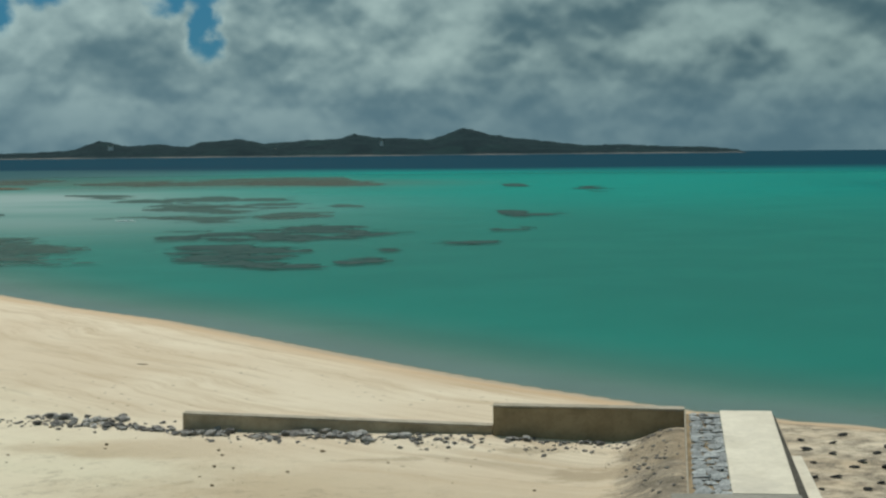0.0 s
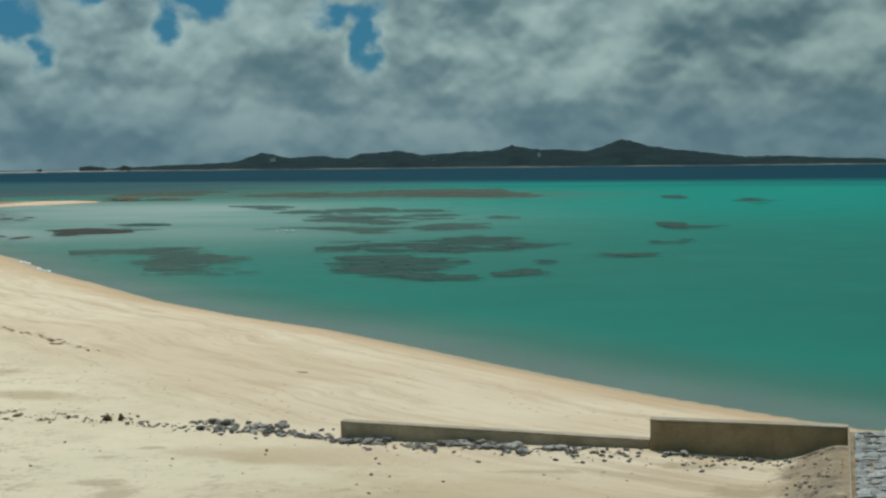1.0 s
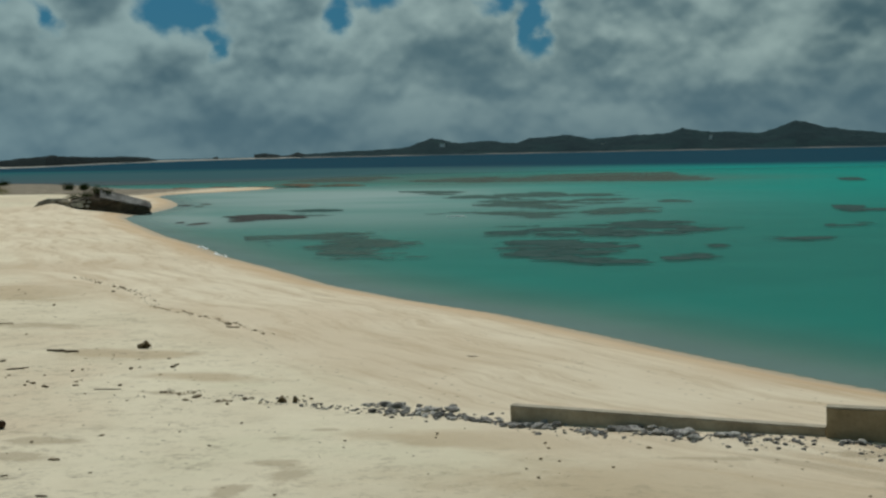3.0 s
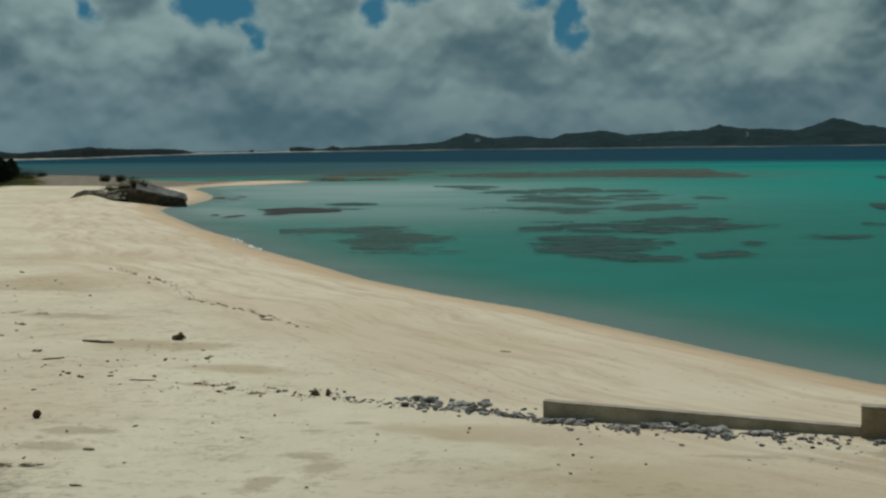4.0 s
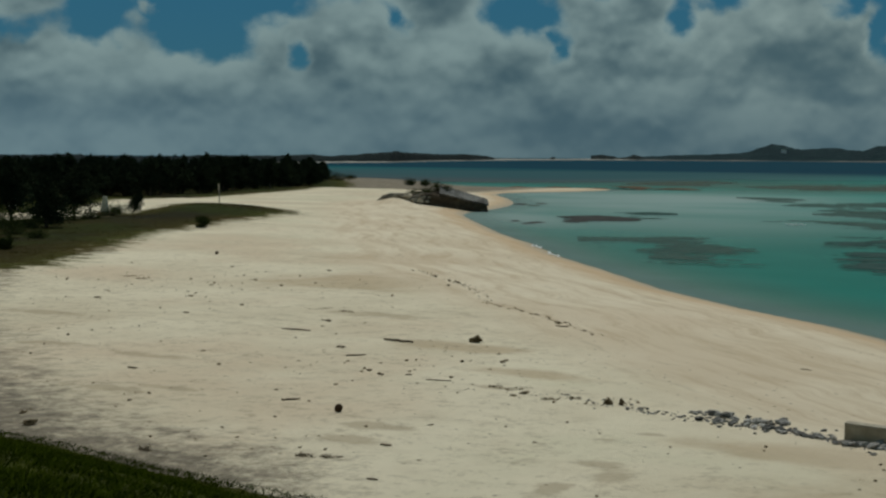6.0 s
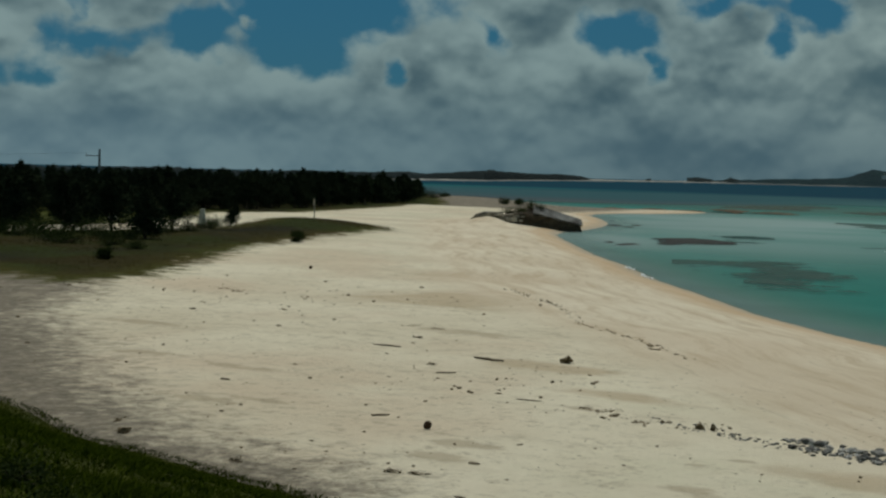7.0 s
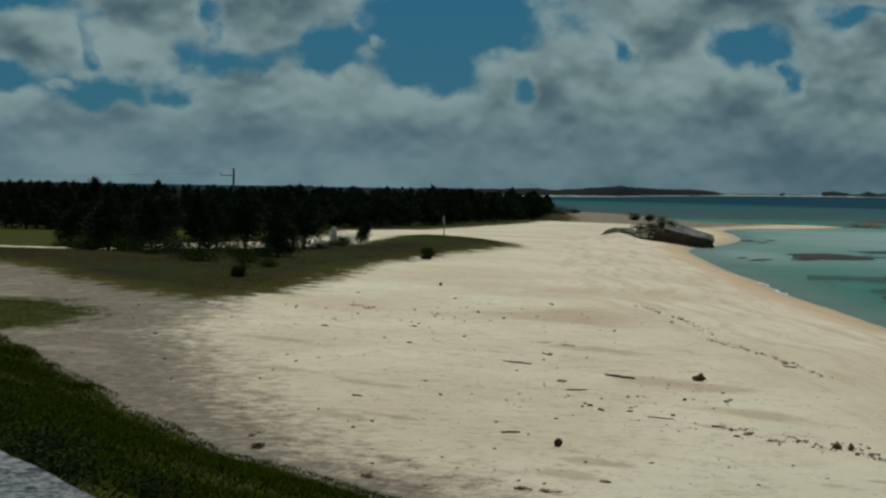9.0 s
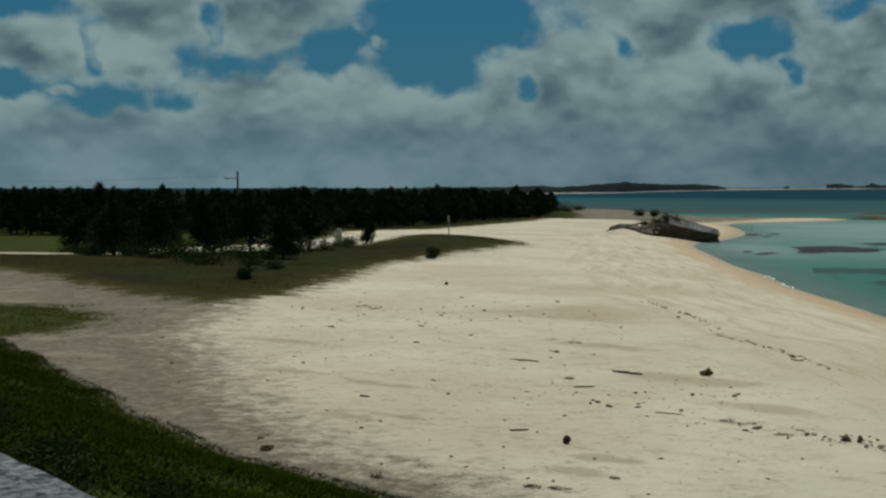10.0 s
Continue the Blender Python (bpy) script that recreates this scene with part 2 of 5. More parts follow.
def water_material():
    m, T = material("lagoon_water")
    pos = T.add("ShaderNodeNewGeometry").outputs["Position"]
    deep, pale, murk, clear, shallow = T.attr("deep"), T.attr("pale"), T.attr("murk"), T.attr("clear"), T.attr("shallow")
    drift = T.noise(T.add("ShaderNodeMapping", {"Vector": pos, "Scale": (0.012, 0.03, 1.0)}).outputs[0], 1.0, 6, 0.6)
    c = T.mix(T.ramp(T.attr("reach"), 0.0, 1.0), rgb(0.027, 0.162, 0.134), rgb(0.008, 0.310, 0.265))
    c = T.mix(T.math("MULTIPLY", clear, 0.8), c, rgb(0.105, 0.160, 0.135))
    c = T.mix(T.ramp(drift, 0.35, 0.7), c, T.mix(0.35, c, rgb(0.03, 0.19, 0.15)))
    c = T.mix(pale, c, rgb(0.33, 0.430, 0.420))
    c = T.mix(T.attr("grey"), c, rgb(0.085, 0.150, 0.150))
    c = T.mix(T.attr("brown"), c, rgb(0.145, 0.150, 0.130))
    c = T.mix(deep, c, rgb(0.004, 0.030, 0.060))
    ripple = T.add("ShaderNodeMapping", {"Vector": pos, "Scale": (1.0, 1.6, 1.0), "Rotation": (0, 0, 0.5)}).outputs[0]
    wave = T.math("ADD", T.noise(ripple, 1.3, 4, 0.6), T.math("MULTIPLY", T.noise(ripple, 0.25, 3), 1.5))
    normal = T.add("ShaderNodeBump", {"Height": wave, "Strength": 0.6, "Distance": 0.25}).outputs[0]
    diffuse = T.add("ShaderNodeBsdfDiffuse", {0: c})
    tint = T.mix(T.math("MAXIMUM", clear, pale), rgb(0.22, 0.87, 0.83), rgb(0.64, 0.82, 0.80))
    tint = T.mix(shallow, tint, rgb(0.60, 0.75, 0.77))
    glass = T.add("ShaderNodeBsdfTransparent", {0: tint})
    gloss = T.add("ShaderNodeBsdfGlossy", {"Color": rgb(1, 1, 1), "Roughness": 0.18, "Normal": normal})
    body = T.add("ShaderNodeMixShader", {0: murk, 1: glass.outputs[0], 2: diffuse.outputs[0]})
    top = T.add("ShaderNodeMixShader", {0: 0.05, 1: body.outputs[0], 2: gloss.outputs[0]})
    T.add("ShaderNodeOutputMaterial", {0: top.outputs[0]})
    return m


def mottled(name, a, b, scale=3.0, rough=0.85, strength=0.5, dist=0.02, stain=None, vary=0.0):
    """Two tones broken at two scales, with relief; stain: a third tone in patches; vary: how far single pieces differ."""
    m, T = material(name)
    pos = T.add("ShaderNodeTexCoord").outputs["Object"]
    n1, n2 = T.noise(pos, scale, 6, 0.65), T.noise(pos, scale * 9, 5, 0.7)
    c = T.mix(T.ramp(n1, 0.32, 0.68), rgb(*a), rgb(*b))
    if stain:
        c = T.mix(T.math("MULTIPLY", T.ramp(T.noise(pos, scale * 0.45, 5, 0.6, 0.5), 0.5, 0.66), 0.8), c, rgb(*stain))
    c = T.mix(T.math("MULTIPLY", T.ramp(n2, 0.45, 0.75), 0.3), c, rgb(*[v * 0.55 for v in a]))
    if vary:
        rnd = T.add("ShaderNodeObjectInfo").outputs["Random"]
        hsv = T.add("ShaderNodeHueSaturation", {"Value": T.ramp(rnd, 0.0, 1.0, 1 - vary, 1 + vary), "Color": c})
        c = hsv.outputs[0]
    finish(T, c, rough, T.math("ADD", n1, T.math("MULTIPLY", n2, 0.4)), strength, dist)
    return m


def leaf_material(name, a, b):
    m, T = material(name)
    rnd = T.add("ShaderNodeNewGeometry").outputs["Random Per Island"]
    pos = T.add("ShaderNodeTexCoord").outputs["Object"]
    c = T.mix(T.math("ADD", T.math("MULTIPLY", rnd, 0.6), T.math("MULTIPLY", T.noise(pos, 0.9, 4), 0.4)), rgb(*a), rgb(*b))
    finish(T, c, 0.9, spec=0.0)
    return m


M_SAND, M_WATER = sand_material(), water_material()
M_WALL = mottled("weathered_concrete", (0.240, 0.182, 0.108), (0.330, 0.258, 0.160), 1.6, 0.9, 0.4, 0.01, (0.165, 0.122, 0.070))
M_PALEWALL = mottled("pale_weathered_concrete", (0.320, 0.262, 0.180), (0.430, 0.362, 0.262), 1.6, 0.9, 0.4, 0.01, (0.240, 0.190, 0.125))
M_TOP = mottled("worn_wall_top", (0.28, 0.25, 0.19), (0.40, 0.36, 0.29), 2.0, 0.9, 0.4, 0.01)
M_GREYSLAB = mottled("grey_slab", (0.20, 0.195, 0.165), (0.30, 0.29, 0.25), 1.8, 0.9, 0.5, 0.02)
M_DARKSTRIP = mottled("dark_strip", (0.05, 0.048, 0.04), (0.09, 0.085, 0.07), 3.0, 0.9, 0.5, 0.02)
M_SLAB = mottled("pale_concrete", (0.56, 0.52, 0.42), (0.66, 0.62, 0.51), 1.1, 0.85, 0.25, 0.006, (0.46, 0.43, 0.36))
M_COPING = mottled("grey_rough_concrete", (0.055, 0.068, 0.078), (0.50, 0.53, 0.54), 17.0, 0.9, 1.0, 0.05)
M_STONE = mottled("grey_coral_stone", (0.17, 0.165, 0.155), (0.40, 0.385, 0.36), 5.0, 0.9, 0.8, 0.03, vary=0.6)
M_PAVE = mottled("pitched_stone", (0.20, 0.215, 0.215), (0.40, 0.425, 0.42), 6.0, 0.85, 0.7, 0.02, vary=0.22)
M_DARKROCK = mottled("dark_wet_rock_and_pits", (0.022, 0.025, 0.024), (0.052, 0.052, 0.047), 2.5, 0.8, 0.8, 0.05)
def reef_material(name, a, b, full=1.0):
    """Growth that thins out towards its rim."""
    m, T = material(name)
    pos = T.add("ShaderNodeTexCoord").outputs["Object"]
    n1 = T.noise(pos, 0.5, 6, 0.65)
    c = T.mix(T.ramp(n1, 0.32, 0.68), rgb(*a), rgb(*b))
    body = T.add("ShaderNodeBsdfDiffuse", {0: c})
    bare = T.add("ShaderNodeBsdfTransparent", {0: rgb(1, 1, 1)})
    fac = T.ramp(T.math("ADD", T.attr("growth"), T.math("MULTIPLY", T.math("SUBTRACT", n1, 0.5), 0.5)), 0.0, 0.30, 0.0, full)
    T.add("ShaderNodeOutputMaterial", {0: T.add("ShaderNodeMixShader", {0: fac, 1: bare.outputs[0], 2: body.outputs[0]}).outputs[0]})
    return m


M_REEF = reef_material("seagrass_reef", (0.034, 0.073, 0.069), (0.060, 0.099, 0.092))
M_REEF_PALE = reef_material("thin_seagrass", (0.058, 0.112, 0.102), (0.095, 0.138, 0.122), 0.70)
M_SHOAL = reef_material("brown_reef_flat", (0.085, 0.120, 0.105), (0.125, 0.140, 0.118), 0.6)
M_WEED = mottled("dry_seaweed", (0.10, 0.075, 0.042), (0.21, 0.16, 0.095), 8.0, 0.95, 0.7, 0.02, vary=0.3)
M_HUSK = mottled("coconut_husk", (0.035, 0.022, 0.014), (0.09, 0.055, 0.03), 12.0, 0.9, 0.7, 0.01)
M_WOOD = mottled("driftwood", (0.13, 0.10, 0.07), (0.25, 0.20, 0.14), 7.0, 0.9, 0.6, 0.01, vary=0.3)
M_BARK = mottled("tree_bark", (0.07, 0.055, 0.042), (0.14, 0.115, 0.09), 4.0, 0.95, 0.7, 0.02)
M_NEEDLE = leaf_material("casuarina_needles", (0.013, 0.021, 0.012), (0.034, 0.045, 0.024))
M_BUSH = leaf_material("shrub_leaves", (0.020, 0.030, 0.010), (0.045, 0.060, 0.020))
M_GRASS = leaf_material("bank_grass", (0.017, 0.030, 0.002), (0.043, 0.058, 0.005))
M_LAWN = leaf_material("lawn_grass", (0.036, 0.046, 0.004), (0.066, 0.072, 0.008))
M_DUNE = leaf_material("dune_grass", (0.020, 0.020, 0.004), (0.048, 0.040, 0.008))
# haze across the strait is put into the blue-green of the far forest
M_FOREST = mottled("hazed_far_forest", (0.005, 0.018, 0.023), (0.009, 0.027, 0.031), 0.02, 1.0, 1.0, 3.0, (0.011, 0.034, 0.036))
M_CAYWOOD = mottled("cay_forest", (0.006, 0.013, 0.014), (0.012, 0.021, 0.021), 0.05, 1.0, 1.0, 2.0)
# dark and bluish, so the far strip stays faint
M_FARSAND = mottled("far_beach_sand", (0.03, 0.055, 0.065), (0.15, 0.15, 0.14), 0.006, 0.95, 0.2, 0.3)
M_CAYSAND = mottled("cay_beach_sand", (0.20, 0.21, 0.19), (0.36, 0.35, 0.31), 0.03, 0.95, 0.2, 0.3)
M_WHITE = mottled("white_render", (0.66, 0.67, 0.66), (0.78, 0.78, 0.76), 0.4, 0.8, 0.2, 0.01)
M_FOAM = mottled("sea_foam", (0.74, 0.78, 0.78), (0.86, 0.88, 0.88), 2.0, 0.9, 0.5, 0.05)
M_POLE = mottled("grey_pole", (0.13, 0.13, 0.125), (0.22, 0.22, 0.21), 3.0, 0.8, 0.2, 0.005)

# ---------------------------------------------------------------- helpers for shapes
def lattice(ix, iy, seed):
    h = (ix.astype(np.int64) * 374761393 + iy.astype(np.int64) * 668265263 + seed * 974634777) & 0x7FFFFFFF
    h = ((h ^ (h >> 13)) * 1274126177) & 0x7FFFFFFF
    return ((h ^ (h >> 16)) & 0xFFFF) / 65535.0


def value_noise(x, y, seed=0):
    ix, iy = np.floor(x), np.floor(y)
    fx, fy = x - ix, y - iy
    fx, fy = fx * fx * (3 - 2 * fx), fy * fy * (3 - 2 * fy)
    a, b = lattice(ix, iy, seed), lattice(ix + 1, iy, seed)
    c, e = lattice(ix, iy + 1, seed), lattice(ix + 1, iy + 1, seed)
    return (a * (1 - fx) + b * fx) * (1 - fy) + (c * (1 - fx) + e * fx) * fy


def fbm(x, y, octaves=4, seed=0, gain=0.5):
    x, y = np.asarray(x, float), np.asarray(y, float)
    total, amp, norm = 0.0, 1.0, 0.0
    for k in range(octaves):
        total = total + amp * value_noise(x * 2 ** k, y * 2 ** k, seed + k)
        norm += amp
        amp *= gain
    return total / norm


def smooth(lo, hi, v):
    t = np.clip((v - lo) / (hi - lo), 0, 1)
    return t * t * (3 - 2 * t)


def mesh_from(name, verts, faces, mat, shaded=False):
    me = bpy.data.meshes.new(name)
    me.from_pydata(verts, [], faces)
    me.materials.append(mat)
    if shaded:
        me.polygons.foreach_set("use_smooth", [True] * len(me.polygons))
    me.update()
    return me


def grid_mesh(name, X, Y, Z, mat, keep=None, attributes=None, shaded=True):
    """A sheet from 2-D arrays; keep: which corners stay."""
    n, k = X.shape
    idx = np.arange(n * k).reshape(n, k)
    quads = np.stack([idx[:-1, :-1], idx[1:, :-1], idx[1:, 1:], idx[:-1, 1:]], -1).reshape(-1, 4)
    co = np.stack([X, Y, Z], -1).reshape(-1, 3)
    used = None
    if keep is not None:
        quads = quads[keep.reshape(-1)[quads].all(1)]
        used = np.unique(quads)
        remap = np.zeros(n * k, int)
        remap[used] = np.arange(len(used))
        quads, co = remap[quads], co[used]
    me = bpy.data.meshes.new(name)
    me.vertices.add(len(co))
    me.vertices.foreach_set("co", co.ravel())
    me.loops.add(len(quads) * 4)
    me.loops.foreach_set("vertex_index", quads.ravel())
    me.polygons.add(len(quads))
    me.polygons.foreach_set("loop_start", np.arange(len(quads)) * 4)
    me.polygons.foreach_set("loop_total", np.full(len(quads), 4))
    me.update(calc_edges=True)
    if shaded:
        me.polygons.foreach_set("use_smooth", [True] * len(me.polygons))
    me.materials.append(mat)
    for key, values in (attributes or {}).items():
        layer = me.attributes.new(key, "FLOAT", "POINT")
        values = values.reshape(-1)
        layer.data.foreach_set("value", values if used is None else values[used])
    return me


def part(name, bm, mat, parent, label=""):
    """Links a bmesh as one mesh object under a thing or a part."""
    me = bpy.data.meshes.new(name)
    bm.to_mesh(me)
    bm.free()
    me.materials.append(mat)
    ob = new(name, me)
    ob.parent = parent
    if label:
        tagged(ob, label)
    return ob


def box(bm, x0, y0, z0, x1, y1, z1, bevel=0.0):
    made = bmesh.ops.create_cube(bm, size=1.0, matrix=Matrix.LocRotScale(((x0 + x1) / 2, (y0 + y1) / 2, (z0 + z1) / 2), None, (x1 - x0, y1 - y0, z1 - z0)))
    if bevel:
        edges = list({e for v in made["verts"] for e in v.link_edges})
        bmesh.ops.bevel(bm, geom=edges, offset=bevel, segments=2, affect="EDGES", profile=0.6)
    return bm


def prism(bm, ring, z0, z1, bevel=0.0):
    """A block over a plan ring; z1 is one height or a height for each corner."""
    tops = z1 if isinstance(z1, (list, tuple)) else [z1] * len(ring)
    lo = [bm.verts.new((x, y, z0)) for x, y in ring]
    hi = [bm.verts.new((x, y, z)) for (x, y), z in zip(ring, tops)]
    bm.faces.new(lo[::-1])
    bm.faces.new(hi)
    k = len(ring)
    for i in range(k):
        bm.faces.new((lo[i], lo[(i + 1) % k], hi[(i + 1) % k], hi[i]))
    bmesh.ops.recalc_face_normals(bm, faces=bm.faces)
    if bevel:
        bmesh.ops.bevel(bm, geom=list(bm.edges), offset=bevel, segments=2, affect="EDGES", profile=0.6)
    return bm


def rough_up(bm, amount, scale, seed):
    for v in bm.verts:
        p = v.co * scale + Vector((seed * 7.3, seed * 3.1, seed))
        v.co += noise.noise_vector(p) * amount


def stone_mesh(name, mat, seed, flat=0.65, cuts=2):
    bm = bmesh.new()
    bmesh.ops.create_icosphere(bm, subdivisions=cuts, radius=0.5)
    rough_up(bm, 0.20, 1.7, seed)
    rough_up(bm, 0.07, 4.5, seed + 11)
    for v in bm.verts:
        v.co.z = max(v.co.z * flat, -0.22)
    me = bpy.data.meshes.new(name)
    bm.to_mesh(me)
    bm.free()
    me.materials.append(mat)
    return me


def broken_stone_mesh(name, mat, seed, flat):
    """An angular lump of broken coral: the hull of a few random corners, with its edges knocked off."""
    r = random.Random(seed)
    bm = bmesh.new()
    for _ in range(17):
        d = Vector((r.gauss(0, 1), r.gauss(0, 1), r.gauss(0, 1))).normalized() * r.uniform(0.38, 0.56)
        bm.verts.new((d.x, d.y, max(d.z * flat, -0.22)))
    bmesh.ops.convex_hull(bm, input=bm.verts[:])
    bmesh.ops.delete(bm, geom=[v for v in bm.verts if not v.link_faces], context="VERTS")
    bmesh.ops.bevel(bm, geom=bm.edges[:], offset=0.025, segments=1, affect="EDGES")
    me = bpy.data.meshes.new(name)
    bm.to_mesh(me)
    bm.free()
    me.materials.append(mat)
    return me


def tube(bm, points, radii, sides=7):
    """A tapered limb through points."""
    rings = []
    for i, p in enumerate(points):
        p = Vector(p)
        way = (Vector(points[min(i + 1, len(points) - 1)]) - Vector(points[max(i - 1, 0)])).normalized()
        side = way.orthogonal().normalized()
        other = way.cross(side)
        rings.append([bm.verts.new(p + (side * math.cos(a) + other * math.sin(a)) * radii[i]) for a in (2 * math.pi * k / sides for k in range(sides))])
    for a, b in zip(rings, rings[1:]):
        for k in range(sides):
            bm.faces.new((a[k], a[(k + 1) % sides], b[(k + 1) % sides], b[k]))
    bm.faces.new(rings[0][::-1])
    bm.faces.new(rings[-1])
    return bm


# ---------------------------------------------------------------- the lie of the land
SHORE = [(900, -60), (300, 2), (120, 15), (45, 27), (20, 31), (13, 32.8), (8.5, 35.3), (6, 37.0), (4, 39.1), (1.8, 41.4), (-0.7, 44.4), (-3.5, 48.0), (-7.0, 52.7), (-11.1, 58.0),
         (-16, 63.0), (-22, 70.2), (-29, 80.8), (-35, 89.4), (-42, 101.4), (-50, 113.5), (-57.7, 126.5), (-66.5, 141.5), (-70.4, 148.5), (-73.0, 156), (-74.6, 166.5), (-77.8, 178.8), (-82.7, 192), (-92.5, 211.6), (-102, 228.7),
         (-105.4, 239.8), (-104.3, 250), (-100.8, 255), (-98.8, 263.7), (-97.5, 275), (-101, 284.6), (-113, 286), (-124, 283.5), (-132.5, 285), (-144, 297), (-157, 312), (-171, 321), (-190, 332), (-215, 352), (-240, 374), (-320, 400), (-600, 440), (-4900, 900)]
SHORE_PTS = np.array(SHORE, float)


def shore_fields(x, y):
    """Signed distance to the waterline (land is positive) and the length along it."""
    best = np.full(x.shape, 1e9)
    along = np.zeros(x.shape)
    side = np.zeros(x.shape)
    run = 0.0
    for (ax, ay), (bx, by) in zip(SHORE_PTS, SHORE_PTS[1:]):
        ex, ey = bx - ax, by - ay
        length = math.hypot(ex, ey)
        t = np.clip(((x - ax) * ex + (y - ay) * ey) / length ** 2, 0, 1)
        dx, dy = x - ax - t * ex, y - ay - t * ey
        dist = np.hypot(dx, dy)
        nearer = dist < best - 1e-6
        best = np.where(nearer, dist, best)
        along = np.where(nearer, run + t * length, along)
        side = np.where(nearer, np.sign(ex * dy - ey * dx), side)
        run += length
    # land lies on the left hand of the run
    poly = np.array(SHORE + [(-4900, -4900), (4900, -4900), (4900, -60)], float)
    inside = np.zeros(x.shape, bool)
    for (ax, ay), (bx, by) in zip(poly, np.roll(poly, -1, 0)):
        crosses = (ay > y) != (by > y)
        with np.errstate(divide="ignore", invalid="ignore"):
            inside ^= crosses & (x < (bx - ax) * (y - ay) / (by - ay if by != ay else 1e-9) + ax)
    return np.where(inside, best, -best), along


def toe_line(x):
    return np.interp(x, [-60, -40.7, -31.4, -26.5, -21, -17, -14, -11.5, -7, 20], [42, 31.7, 26.4, 24.0, 21.4, 20.0, 19.4, 19.0, 16.5, 5]) + 0.8 * (fbm(x * 0.35, x * 0.0, 3, 5) - 0.5)


def crest_line(x):
    return 2.6 - 0.385 * x


def in_ring(x, y, ring):
    inside = np.zeros(np.shape(x), bool)
    pts = np.array(ring, float)
    for (ax, ay), (bx, by) in zip(pts, np.roll(pts, -1, 0)):
        crosses = (ay > y) != (by > y)
        inside ^= crosses & (x < (bx - ax) * (y - ay) / ((by - ay) or 1e-9) + ax)
    return inside


def ring_field(x, y, ring, soft):
    """About 1 well inside a ring, 0.5 on its edge, 0 outside."""
    pts = np.array(ring, float)
    best = np.full(np.shape(x), 1e9)
    for (ax, ay), (bx, by) in zip(pts, np.roll(pts, -1, 0)):
        ex, ey = bx - ax, by - ay
        t = np.clip(((x - ax) * ex + (y - ay) * ey) / (ex * ex + ey * ey), 0, 1)
        best = np.minimum(best, np.hypot(x - ax - t * ex, y - ay - t * ey))
    return np.clip(0.5 + np.where(in_ring(x, y, ring), best, -best) / soft, 0, 1)


DUNE = [(-140, 74), (-95, 63.5), (-73, 57.2), (-60.7, 52), (-52.5, 48.0), (-45.0, 46.2), (-45.5, 52), (-50, 61), (-58, 76), (-63, 90), (-68.5, 111), (-74, 117), (-80, 120), (-83, 112), (-80, 104), (-77.5, 94), (-79, 84), (-82, 75.5), (-92, 70.5), (-118, 78), (-140, 84)]
LAWN = [(-58, 42), (-49.5, 43), (-43.6, 40), (-40.5, 34.5), (-42, 31.5), (-55, 36), (-75, 44), (-75, 50)]
FIELD = [(-220, 98), (-130, 79.3), (-97, 71.2), (-88.0, 75.2), (-86.5, 80), (-90.5, 86.5), (-88.0, 100), (-99, 120), (-110, 138), (-125, 130), (-220, 140)]
FOREST_FLOOR = [(-400, 100), (-119, 94), (-112, 108), (-104, 146), (-114, 184), (-141, 248), (-200, 330), (-400, 380)]
TRACK = [(-110, 70), (-95, 66), (-73, 60), (-60, 55), (-50, 53), (-43.5, 47), (-37, 37.5), (-29.5, 31.5), (-23.8, 26.5), (-18.5, 22.8), (-14, 21.6), (-9.5, 20.6), (-8, 16), (-16, 16.5), (-28, 22), (-60, 37), (-110, 60)]
STAINS = [(-9.3, 26.0, 0.7, 0.22), (-8.8, 27.0, 0.6, 0.2), (-8.5, 23.9, 0.8, 0.35), (-8.0, 22.9, 0.4, 0.8), (-8.6, 21.7, 0.35, 0.7), (-13.6, 24.9, 0.9, 0.45), (-13.5, 23.6, 0.9, 0.4), (-20.0, 26.7, 1.2, 0.4), (-21.2, 26.0, 1.4, 0.5), (-13.6, 30.6, 0.9, 0.3), (-23.4, 43.0, 2.4, 0.9),
          (-1.2, 25.6, 1.6, 0.25), (2.6, 24.5, 1.4, 0.8), (1.6, 26.4, 1.2, 0.3), (4.0, 25.0, 1.0, 2.2), (-24.0, 31.0, 1.6, 0.5), (-27.5, 31.5, 1.8, 0.5), (-33.0, 37.5, 2.2, 0.7)]
# where the crust is worn to tan sand: centre and half widths
TAN = [(1.0, 23.4, 7.5, 3.0), (-5.5, 26.6, 3.0, 1.2), (-9.5, 35.6, 2.6, 1.8), (-13.5, 33.2, 2.4, 0.9), (-30.0, 55.0, 5.0, 6.0), (-17.5, 37.0, 2.4, 1.4), (-36.0, 72.0, 5.0, 9.0)]


